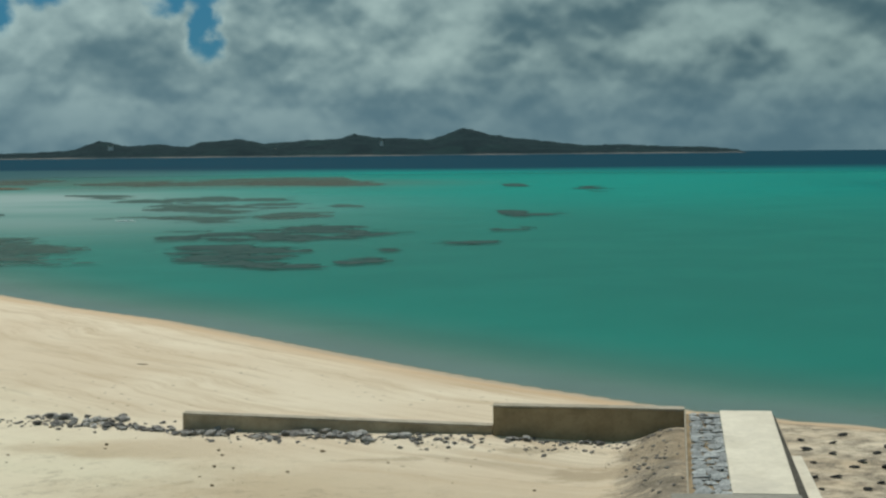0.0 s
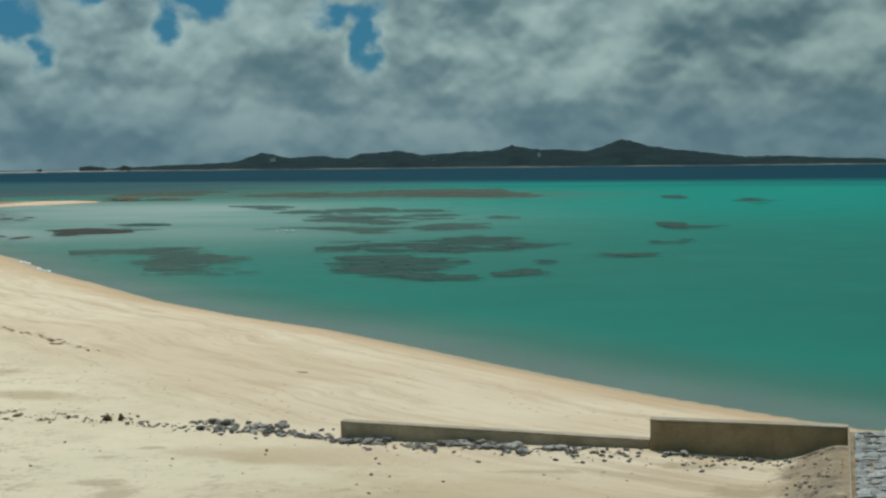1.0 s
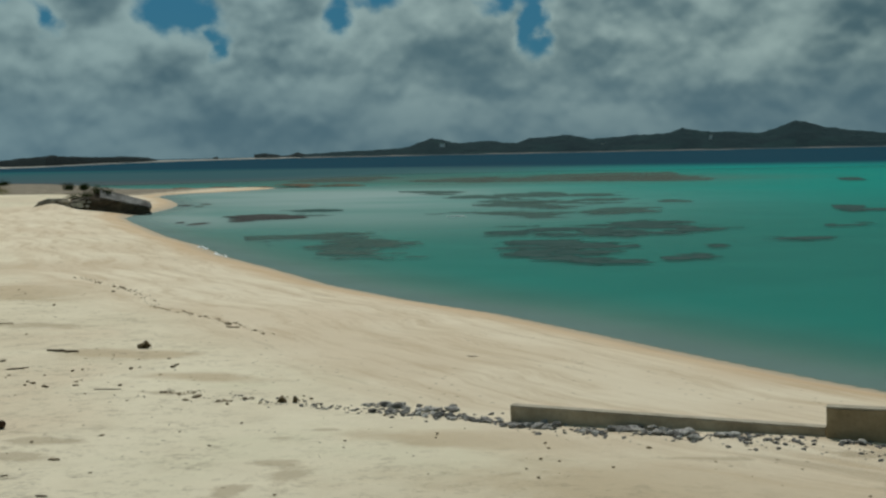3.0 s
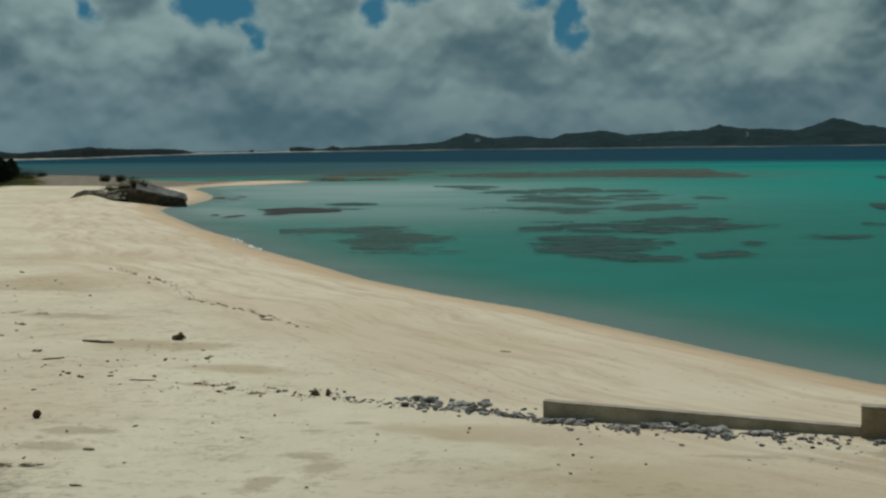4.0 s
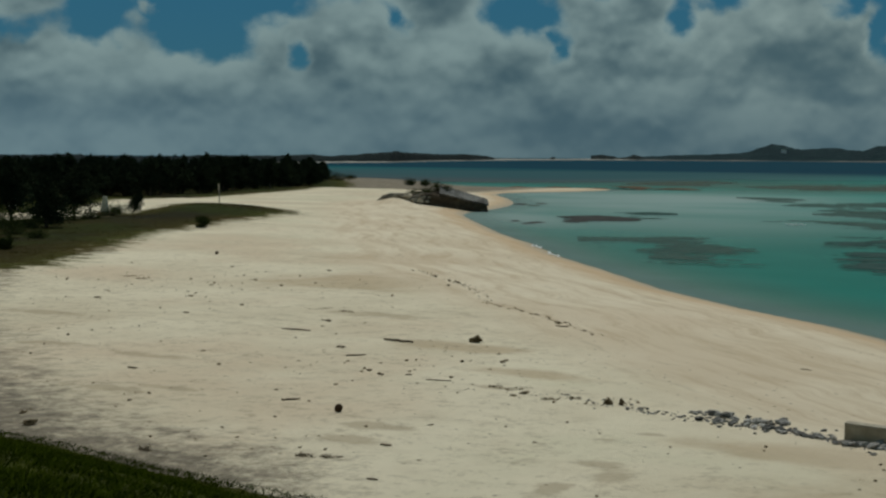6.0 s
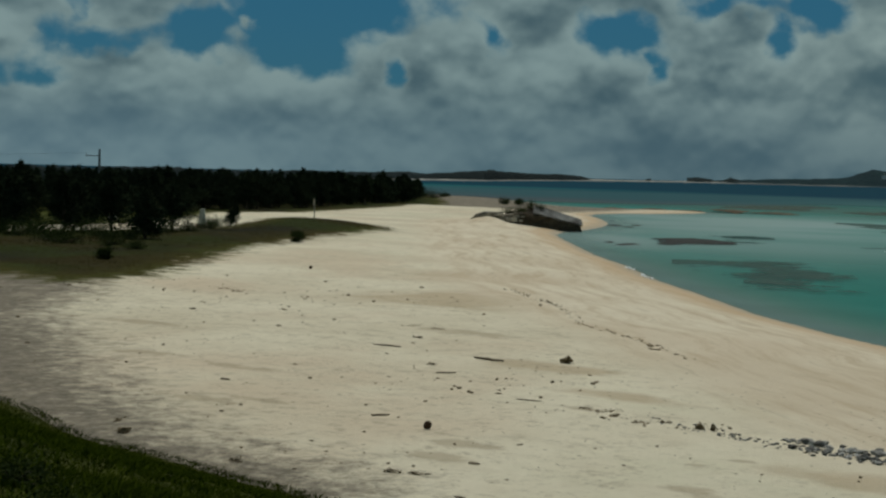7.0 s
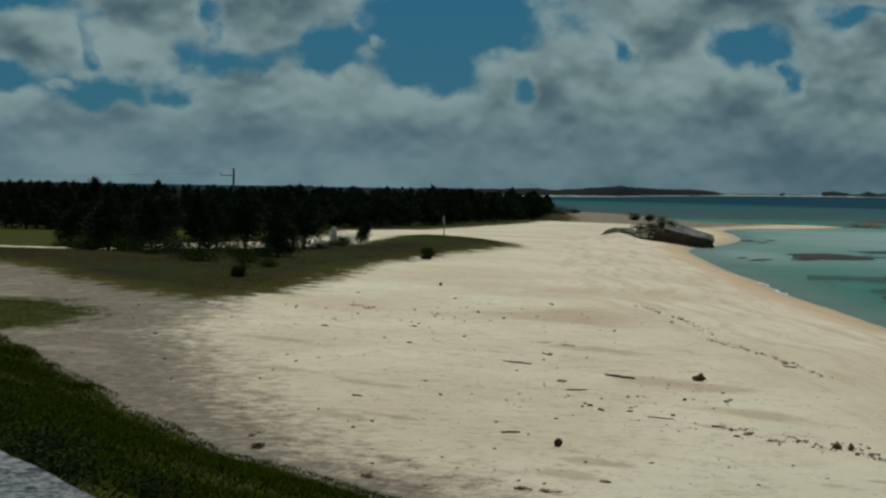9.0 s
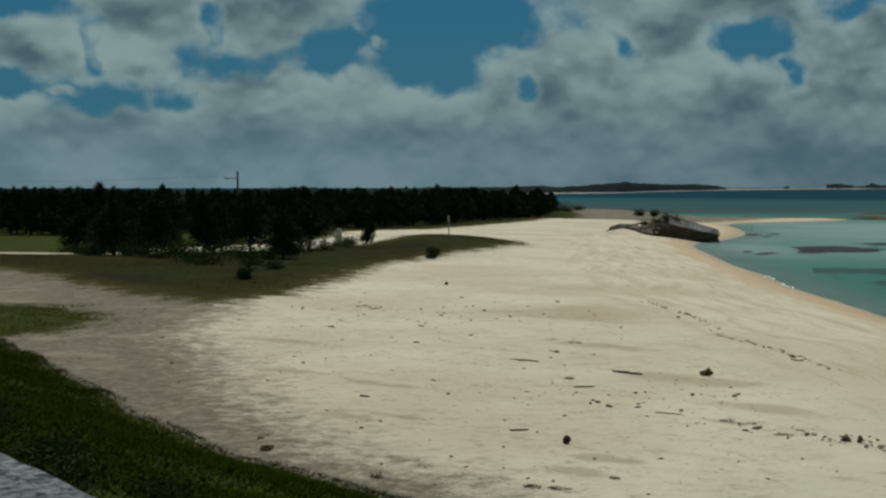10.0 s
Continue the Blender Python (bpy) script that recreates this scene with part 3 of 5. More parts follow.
def height(x, y, d):
    z = 1.3 * (1 - np.exp(-np.maximum(d, 0) / 6.5)) + 0.003 * np.clip(d, 0, 100)
    z = z + np.where(d > 0, smooth(0, 6, d) * 0.10 * (fbm(x * 0.35, y * 0.35, 4, 3) - 0.5), 0)
    bed = -0.15 * (1 - np.exp(np.minimum(d, 0) / 4.0)) - 0.0003 * np.clip(-d - 6, 0, 170)
    z = z * (1 - 0.72 * smooth(205, 228, y) * smooth(-152, -132, x))              # the sand bar lies low
    z = np.where(d > 0, z, bed)
    # sand drifted against the low walls, and under the arch of the ruin
    z = z + np.interp(x, [-6, -4, -1, 0.9, 2.5, 4.4, 5.5], [0, 0.05, 0.13, 0.17, 0.15, 0.08, 0]) * np.exp(-((y - 27.6 + 0.12 * x) / 1.3) ** 2)
    z = z + 0.75 * np.exp(-((x + 81.3) / 2.0) ** 2 - ((y - 153.0) / 1.8) ** 2)
    # grassy dune beyond the beach
    z = z + 0.55 * np.exp(-(((x + 80) * 0.62 - (y - 112) * 0.78) / 16) ** 2 - (((x + 80) * 0.78 + (y - 112) * 0.62) / 6) ** 2)
    z = z + 0.25 * ring_field(x, y, DUNE, 14) * (0.6 + 0.8 * fbm(x * 0.12, y * 0.12, 3, 8))
    # earth banked up against the landing, and the low rock shelf on its far side
    z = z + 0.46 * np.exp(-((x - 4.4 + 0.16 * (27 - y)) / 0.8) ** 2) * smooth(28.2, 26.6, y) * smooth(17, 21, y)
    z = np.where(x > 4.9 - 0.157 * (27 - y), np.minimum(z, 0.5 + 0.06 * fbm(x * 1.3, y * 1.3, 3, 21)), z)
    # bank of the sea wall
    ct, cc = toe_line(x), crest_line(x)
    u = np.clip((ct - y) / np.maximum(ct - cc, 0.5), 0, 1)
    bank = 1.25 + 3.75 * u + 0.10 * np.sin(u * math.pi) * (fbm(x * 0.6, y * 0.6, 3, 31) - 0.4)
    z = np.where(u > 0, np.maximum(bank, np.where(u > 0.05, bank, z)), z)
    return z


def ground_z(x, y):
    ax, ay = np.array([float(x)]), np.array([float(y)])
    return float(height(ax, ay, shore_fields(ax, ay)[0])[0])


def polar(angles, radii):
    A, R_ = np.meshgrid(np.radians(angles), radii, indexing="ij")
    return -np.sin(A) * R_, np.cos(A) * R_, R_


near_angles = np.arange(-26, 63.01, 0.17)
angles = np.concatenate([np.arange(-180, -26, 4.0), near_angles, np.arange(64, 180.1, 4.0)])
radii = np.concatenate([[0.0, 2.0, 4.0], np.geomspace(6, 160, 240), np.geomspace(162, 480, 70), np.geomspace(495, 4950, 40)])
GX, GY, GR = polar(angles, radii)
GD, GS = shore_fields(GX, GY)
GZ = height(GX, GY, GD)
grass = np.maximum.reduce([ring_field(GX, GY, DUNE, 9), 0.8 * ring_field(GX, GY, LAWN, 6), ring_field(GX, GY, FIELD, 8), ring_field(GX, GY, FOREST_FLOOR, 10)])
grass = np.maximum(grass, smooth(-0.6, 0.5, toe_line(GX) - GY))
mud = 0.90 * ring_field(GX, GY, TRACK, 6) * smooth(-8.5, -14.5, GX)
lush = np.maximum.reduce([ring_field(GX, GY, LAWN, 6), ring_field(GX, GY, FIELD, 8), smooth(-0.6, 0.5, toe_line(GX) - GY)])
mud = np.maximum(mud, 0.75 * np.exp(-((GX - 3.9 + 0.16 * (26 - GY)) / 0.9) ** 2) * smooth(28, 26.5, GY) * smooth(17, 20, GY))
mud = np.maximum(mud, 0.48 * (GX > 4.9 - 0.157 * (27 - GY)) * smooth(0.5, 2.5, GD) * (GX < 40) * (GY > 15))
mud = np.maximum(mud, 0.85 * smooth(-100, -116, GX) * smooth(196, 222, GY) * smooth(0.5, 3.0, GD))
damp = np.zeros_like(GX)
for sx, sy, wx, wy in STAINS:
    damp = np.maximum(damp, np.exp(-((GX - sx) / wx) ** 2 - ((GY - sy) / wy) ** 2))
tan = np.zeros_like(GX)
for sx, sy, wx, wy in TAN:
    tan = np.maximum(tan, np.exp(-((GX - sx) / wx) ** 2 - ((GY - sy) / wy) ** 2))
ground = new("ground", grid_mesh("ground", GX, GY, GZ, M_SAND, None, {"shore": GD, "along": GS, "grass": grass, "mud": mud, "damp": damp, "tan": tan, "lush": lush}))
tagged(ground, "pale coral sand beach with a combed lower face and wet rim", "beach", kind="structure")

# sea: one sheet, clear at the rim, blue where it drops off
keep_water = GD < 2.0
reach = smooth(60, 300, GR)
edge = GY + 0.35 * GX + 160 * (fbm(GX * 0.006, GY * 0.01, 3, 41) - 0.5)
deep = smooth(330, 660, edge) * 0.96
channel = np.exp(-((GX - 95) / 34) ** 2 - ((GY - 235) / 105) ** 2)
channel2 = smooth(300, 420, GR) * smooth(-60, -160, GX) * 0.55
deep = np.maximum(deep, np.maximum(0.42 * channel, channel2))
pale = 0.95 * np.exp(-((GX + 78) / 34) ** 2 - ((GY - 222) / 60) ** 2) + 0.55 * np.exp(-((GX + 45) / 34) ** 2 - ((GY - 165) / 70) ** 2)
pale = np.maximum(pale, 0.85 * smooth(-26, -3, GD) * smooth(92, 150, GY) * smooth(330, 250, GY))
pale = np.clip(pale * (0.6 + 0.8 * fbm(GX * 0.03, GY * 0.05, 4, 44)), 0, 0.9)
shallow = smooth(-4.5, -0.2, GD)
murk = 0.01 + 0.36 * smooth(0.3, 6.0, -GD) + 0.14 * smooth(3, 30, -GD)
murk = murk + 0.28 * pale
murk = np.maximum(murk, 0.95 * smooth(0.0, 0.5, deep))
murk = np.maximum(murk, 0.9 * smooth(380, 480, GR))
shoal = np.exp(-(((GY - 335) + 0.30 * (GX + 60) - 60 * (fbm(GX * 0.012, GY * 0.012, 3, 47) - 0.5)) / 52) ** 2) * smooth(25, -30, GX)
brown = 0.75 * shoal * (0.5 + fbm(GX * 0.03, GY * 0.03, 4, 48))
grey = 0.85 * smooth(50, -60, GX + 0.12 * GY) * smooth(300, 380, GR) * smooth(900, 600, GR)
clear = smooth(-11.0, 0.0, GD)
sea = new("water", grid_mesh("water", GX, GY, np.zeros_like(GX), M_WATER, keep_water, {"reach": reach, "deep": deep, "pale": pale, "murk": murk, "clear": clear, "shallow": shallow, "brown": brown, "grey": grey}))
tagged(sea, "calm turquoise lagoon water, dark blue beyond the reef", "sea", kind="structure")

# ---------------------------------------------------------------- islands on the horizon
def ridge_island(name, az_list, el_list, dist, depth, label, seed, bumps):
    """A hilly wooded island whose skyline rises by the given degrees."""
    base = new(name)
    tagged(base, label, "island")
    az = np.linspace(az_list[0], az_list[-1], 520)
    top = 6.7 + dist * np.tan(np.radians(np.interp(-az, [-v for v in az_list], el_list)))
    t = np.linspace(0, 1, 26)
    A, T_ = np.meshgrid(az, t, indexing="ij")
    shape = np.sin(np.clip(T_ * 1.25, 0, 1) * math.pi / 2) ** 0.8
    shape = np.where(T_ > 0.8, shape * (1 - ((T_ - 0.8) / 0.2) ** 2), shape)
    r = dist - depth / 2 + depth * T_
    X, Y = -np.sin(np.radians(A)) * r, np.cos(np.radians(A)) * r
    H = np.maximum(top, 3.0)[:, None] * shape
    H = H * (0.90 + 0.2 * fbm(X * 0.012, Y * 0.012, 4, seed)) + bumps * (fbm(X * 0.08, Y * 0.08, 3, seed + 3) - 0.3) * smooth(0, 0.15, T_)
    ends = np.minimum(smooth(az_list[0], az_list[0] + 0.35 * np.sign(az_list[-1] - az_list[0]), az), smooth(az_list[-1], az_list[-1] - 0.35 * np.sign(az_list[-1] - az_list[0]), az))
    H = np.where(T_ > 0.02, H * ends[:, None], -0.5)
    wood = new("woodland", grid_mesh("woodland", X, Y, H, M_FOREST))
    wood.parent = base
    # beach along the foot
    bt = np.linspace(0, 1, 4)
    A2, B2 = np.meshgrid(az, bt, indexing="ij")
    r2 = dist - depth / 2 - 14 + 20 * B2
    Zb = (2.2 + 1.6 * (fbm(A2 * 1.3, B2 * 0, 3, seed + 9) - 0.4)) * np.sin(B2 * math.pi * 0.6) * (0.3 + 0.7 * ends[:, None]) - 0.3
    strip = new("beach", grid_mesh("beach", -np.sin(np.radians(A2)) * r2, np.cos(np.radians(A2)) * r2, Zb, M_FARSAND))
    strip.parent = base
    return base


ISLE_AZ = [18.6, 17.0, 15.7, 14.3, 13.3, 12.2, 11.3, 10.0, 9.5, 7.95, 7.0, 5.6, 4.1, 3.5, 2.4, 0.5, -0.8, -1.9, -3.7, -5.5, -6.8, -8.8, -10.3, -11.8]
ISLE_EL = [-0.06, 0.05, 0.08, 0.16, 0.52, 0.28, 0.37, 0.26, 0.46, 0.56, 0.36, 0.48, 0.55, 0.72, 0.55, 0.48, 0.92, 0.64, 0.40, 0.18, 0.20, 0.11, 0.07, -0.10]
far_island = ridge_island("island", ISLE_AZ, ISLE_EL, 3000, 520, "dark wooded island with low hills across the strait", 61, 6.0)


def far_house(x, y, z, w, h, turn):
    base = new("house")
    base.matrix_world = pose(x, y, z, 0, 0, turn)
    tagged(base, "small white house among trees on the far island", "house", "white houses")
    part("wall", box(bmesh.new(), -w / 2, -w / 3, -12, w / 2, w / 3, h, 0.05), M_WHITE, base)
    part("roof", box(bmesh.new(), -w / 2 - 0.6, -w / 3 - 0.6, h, w / 2 + 0.6, w / 3 + 0.6, h + 0.9, 0.05), M_SLAB, base, "flat pale concrete roof")


for az, el, w, h in ((12.9, 0.37, 26, 7), (2.43, 0.47, 14, 5), (9.0, 0.12, 14, 5), (6.6, 0.22, 12, 5), (-6.9, 0.10, 14, 5)):
    r = 2860
    far_house(-math.sin(radians(az)) * r, math.cos(radians(az)) * r, 6.7 + r * math.tan(radians(el)) - h, w * 0.4, h * 0.6, az)


def low_island():
    """A flat cay: a strip of sand with low woods on it, coming nearer to the left."""
    base = new("low_island")
    tagged(base, "flat wooded sand cay with a pale beach rim", "island")
    az = np.linspace(47, 18.0, 900)
    dist = np.interp(az, [18.0, 20.5, 23.8, 28.2, 33, 40, 47], [2900, 2700, 2150, 1330, 1080, 950, 900])
    t = np.linspace(0, 1, 7)
    A, T_ = np.meshgrid(az, t, indexing="ij")
    D = dist[:, None] + 70 * T_
    Z = 2.6 * np.sin(np.clip(T_ * 1.6, 0, 1) * math.pi / 2) * (0.8 + 0.5 * fbm(A * 0.8, T_, 3, 71)) - 0.4
    ob = new("beach", grid_mesh("beach", -np.sin(np.radians(A)) * D, np.cos(np.radians(A)) * D, Z, M_CAYSAND))
    ob.parent = base
    # woods: crowns packed as spiky mounds
    t = np.linspace(0, 1, 16)
    A, T_ = np.meshgrid(az, t, indexing="ij")
    D = dist[:, None] + 12 + dist[:, None] * 0.06 * T_
    X, Y = -np.sin(np.radians(A)) * D, np.cos(np.radians(A)) * D
    el = np.interp(az, [18.0, 18.2, 18.6, 18.9, 19.2, 19.4, 19.9, 20.3, 20.6, 21.5, 21.65, 21.9, 22.0, 23.6, 23.75, 23.9, 24.4, 25.2, 26.5, 28.0, 29.5, 30.6, 31.4, 33.6, 35.0, 35.7, 36.5, 36.9, 47],
                   [-9, -0.02, 0.09, -0.02, -0.05, 0.02, 0.08, 0.04, -9, -9, -0.02, -0.05, -9, -9, -0.1, -0.13, 0.0, 0.06, 0.05, 0.14, 0.03, -0.06, 0.00, -0.07, -0.05, -0.05, -0.17, -0.30, -0.40])
    top = np.where(el < -1, -3.0, 6.7 + dist * np.tan(np.radians(el)))
    H = top[:, None] * np.sin(np.clip(T_ * 2.2, 0, 1) * math.pi / 2) * (0.86 + 0.22 * fbm(X * 0.05, Y * 0.05, 3, 73)) + np.where(top > 0, 1.6, 0)[:, None] * (fbm(X * 0.22, Y * 0.22, 2, 75) - 0.5)
    H = np.where(T_ < 0.03, 0.3, H)
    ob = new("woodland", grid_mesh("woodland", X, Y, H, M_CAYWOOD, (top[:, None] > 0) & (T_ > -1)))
    ob.parent = base


low_island()

def far_wood():
    """Low woods on the land behind the beach trees."""
    az = np.linspace(36.0, 64, 900)
    t = np.linspace(0, 1, 14)
    A, T_ = np.meshgrid(az, t, indexing="ij")
    D = 245 + 40 * T_ + 25 * smooth(36, 33, A)
    X, Y = -np.sin(np.radians(A)) * D, np.cos(np.radians(A)) * D
    H = 1.2 + 4.85 * np.sin(np.clip(T_ * 2.5, 0, 1) * math.pi / 2) * (0.85 + 0.25 * fbm(X * 0.07, Y * 0.07, 3, 81)) + 1.6 * (fbm(X * 1.1, Y * 1.1, 3, 83) - 0.5)
    H = np.where((T_ < 0.03) | (T_ > 0.97), 0.5, H)
    tagged(new("far_wood", grid_mesh("far_wood", X, Y, H, M_CAYWOOD)), "low dark woods on the land behind the beach", "wood", kind="stuff")


far_wood()

# ---------------------------------------------------------------- reefs and rocks in the lagoon
def reef(cx, cy, length, width, turn, seed, mat=M_REEF, cut=0.5, streak=3.0, z=0.012, rise=0.06, label="dark seagrass reef patch just under the water", name="reef_patch"):
    """A ragged low reef: a mound kept where the growth is dense."""
    n = 130
    k = max(24, int(n * 0.7))
    u, v = np.meshgrid(np.linspace(-1, 1, n), np.linspace(-1, 1, k), indexing="ij")
    a = radians(turn)
    lx, ly = u * length / 2, v * width / 2
    X, Y = lx * math.cos(a) - ly * math.sin(a), lx * math.sin(a) + ly * math.cos(a)
    far = 100 / max(60.0, math.hypot(cx, cy))
    growth = 0.75 * (1 - (u ** 2 + v ** 2)) + 4.2 * (fbm(lx * 0.24 * far * streak / 3 + seed * 3.7, ly * 0.46 * far ** 2 * streak / 3 + seed * 2.3, 6, seed, 0.60) - 0.5)
    keep = growth > cut
    ob = new(name, grid_mesh(name, X, Y, np.clip((growth - cut) * 0.3, 0, 1) * rise, mat, keep, {"growth": growth - cut}))
    ob.location = (cx, cy, z)
    return tagged(ob, label, "reef", "reef patches", "stuff" if mat in (M_REEF, M_REEF_PALE, M_SHOAL) else "")


# centre, width across, depth
M_FLAT = mottled("weedy_rock", (0.055, 0.042, 0.028), (0.13, 0.10, 0.065), 0.4, 0.95, 0.8, 0.1)
REEFS = [(-9.8, 123.4, 11.1, 27.1), (-17.0, 115.5, 9.6, 24.1), (-17.5, 104.9, 7.0, 14.6), (-16.8, 96.0, 4.6, 13.3), (-13.3, 98.6, 7.0, 11.6), (-11.1, 87.0, 5.5, 9.0), (-15.0, 91.8, 4.4, 8.1), (-8.2, 86.1, 2.7, 5.3), (-10.8, 94.2, 4.4, 4.2), (-4.7, 90.1, 2.4, 5.7), (-5.8, 88.7, 1.7, 3.7),
         (-3.8, 99.5, 1.4, 4.6), (-2.4, 104.2, 1.6, 3.8), (-0.2, 107.4, 2.5, 4.0), (1.7, 108.0, 4.4, 9.5), (6.5, 124.9, 4.1, 7.2), (9.9, 152.1, 6.2, 16.1), (7.7, 159.4, 2.7, 11.7), (27.2, 259.3, 6.9, 31.0), (25.8, 241.3, 4.7, 20.1), (14.0, 289.7, 3.6, 29.1)]
for i, (cx, cy, across, deepness) in enumerate(REEFS):
    reef(cx, cy, across * 1.25, deepness * 1.0, math.degrees(math.atan2(-cx, cy)) + 4, 3 + 7 * i, cut=0.34 if across > 4.3 else 0.10)
# thinner growth farther out and near the shore
THIN = [(-26.2, 194.7, 14.6, 59.8), (-30.2, 181.2, 11.5, 27.6), (-41.5, 209.0, 10.0, 31.8), (-53.2, 230.4, 10.1, 25.9), (-22.0, 150.3, 13.6, 21.6), (-16.3, 157.9, 7.4, 14.7), (-13.1, 182.4, 4.6, 15.6), (-32.3, 162.7, 11.0, 22.5), (-35.9, 215.7, 8.5, 27.9), (-30.5, 104.1, 7.2, 33.2), (-29.6, 102.0, 5.4, 20.0), (-36.0, 109.0, 7.6, 19.7)]
for i, (cx, cy, across, deepness) in enumerate(THIN):
    reef(cx, cy, across * 1.3, deepness * 1.1, math.degrees(math.atan2(-cx, cy)) + 3, 5 + 11 * i, M_REEF_PALE, 0.28, label="thin brownish seagrass patch under clear water")
reef(-53.6, 145.7, 10, 15, 25, 31, M_DARKROCK, 0.30, 3.0, 0.03, 0.5, "dark reef rock standing just out of the shallows", "reef_rock")
reef(-53.0, 159.5, 9, 20, 18, 32, M_REEF, 0.2)
reef(-56, 135, 1.5, 5.0, 0, 33, M_DARKROCK, 0.1, 2.0, -0.05, 0.4, "small dark rock in the shallows", "reef_rock")
for i, (x, y, w) in enumerate([(-79.0, 186, 2.0), (-75.6, 182.5, 1.7), (-88, 206, 1.5), (-77.5, 190, 1.6), (-59, 137.5, 1.0)]):
    reef(x, y, w, w * 1.3, 0, 40 + i, M_DARKROCK, 0.0, 2.0, -0.04, 0.4, "small dark rock in the shallows", "reef_rock")
# brown reef flat that dries out behind the sand bar
for i, (x, y, ln, wd) in enumerate([(-47, 350, 52, 110), (-77, 347, 36, 86), (-104, 365, 34, 70), (-20, 308, 16, 30), (-32, 335, 34, 60)]):
    reef(x, y, ln, wd, 8, 50 + i, M_SHOAL, 0.10, 1.6, 0.012, 0.05, "brown reef flat lying awash behind the sand bar", "reef_flat")


# brown rock flats along the back of the sand bar
for i, (x, y, ln, wd) in enumerate([(-122, 285.5, 14, 5), (-113, 287, 12, 5), (-105, 286.5, 12, 5), (-97, 287, 14, 6), (-88, 290, 14, 8)]):
    reef(x, y, ln, wd, -35, 150 + i, M_FLAT, 0.0, 2.0, max(0.04, ground_z(x, y) + 0.02), 1.2, "brown weedy rock flat along the sand bar", "rock_flat")


def wavelet(x, y, length, turn, seed):
    """A small breaking crest: a thin ragged roll of foam."""
    bm = bmesh.new()
    n = 14
    pts = [(length * (i / (n - 1) - 0.5), 0.25 * math.sin(i * 0.7 + seed), 0.05 + 0.05 * math.sin(i * 1.9 + seed)) for i in range(n)]
    rad = [0.02 + 0.07 * math.sin(math.pi * (i + 0.5) / n) * (0.8 + 0.2 * math.sin(i * 2.3 + seed)) for i in range(n)]
    tube(bm, pts, rad, 8)
    rough_up(bm, 0.025, 3.0, seed)
    me = bpy.data.meshes.new("breaking_wavelet")
    bm.to_mesh(me)
    bm.free()
    me.materials.append(M_FOAM)
    ob = new("breaking_wavelet", me)
    ob.matrix_world = pose(x, y, 0, 0, 0, turn)
    tagged(ob, "small white breaking wave over the reef", "wave", "foam")


wavelet(-32.0, 145.5, 2.0, 8, 1)
wavelet(-40.6, 98.6, 4.4, 119, 2)
wavelet(-36.6, 91.6, 5.0, 121, 3)

# ---------------------------------------------------------------- walls, landing and bank
def slab_pt(s, t):
    """Plan of the landing: s across from its west edge (0..1), t from the near end (0) to the sea end (1)."""
    near, far = Vector((3.47, 20.5)), Vector((4.52, 27.1))
    wn, wf = Vector((1.55, -0.15)), Vector((1.60, -0.15))
    p = near.lerp(far, t) + wn.lerp(wf, t) * s
    return p.x, p.y


def straight_wall(name, a, b, thick, z0, za, zb, label, mat):
    base = new(name)
    tagged(base, label, "wall", kind="structure")
    way = (Vector(b) - Vector(a)).normalized()
    n = Vector((-way.y, way.x)) * thick
    bm = bmesh.new()
    ring = [tuple(a), tuple(b), tuple(Vector(b) + n), tuple(Vector(a) + n)]
    prism(bm, ring, z0, [za, zb, zb, za], 0.012)
    bmesh.ops.subdivide_edges(bm, edges=[e for e in bm.edges if e.calc_length() > 1.0], cuts=24, use_grid_fill=True)
    rough_up(bm, 0.012, 1.4, 3)
    part("wall_body", bm, mat, base)
    o = n.normalized() * 0.012
    ring = [tuple(Vector(a) - o), tuple(Vector(b) - o), tuple(Vector(b) + n + o), tuple(Vector(a) + n + o)]
    cap = prism(bmesh.new(), ring, 0.0, 0.03)
    for v in cap.verts:
        t = (v.co.xy - Vector(a)).dot(way) / (Vector(b) - Vector(a)).length
        v.co.z += za + (zb - za) * t + 0.001
    rough_up(cap, 0.008, 2.0, 8)
    part("coping", cap, M_TOP, base, "paler worn concrete top")
    return base


straight_wall("wall_low", (-5.2, 28.35), (0.897, 27.615), 0.22, 0.6, 1.57, 1.40, "low weathered concrete wall half buried in sand", M_PALEWALL)
straight_wall("wall_high", (0.90, 27.45), (4.50, 27.06), 0.30, 0.6, 1.82, 1.78, "taller weathered concrete wall with pale worn top", M_WALL)


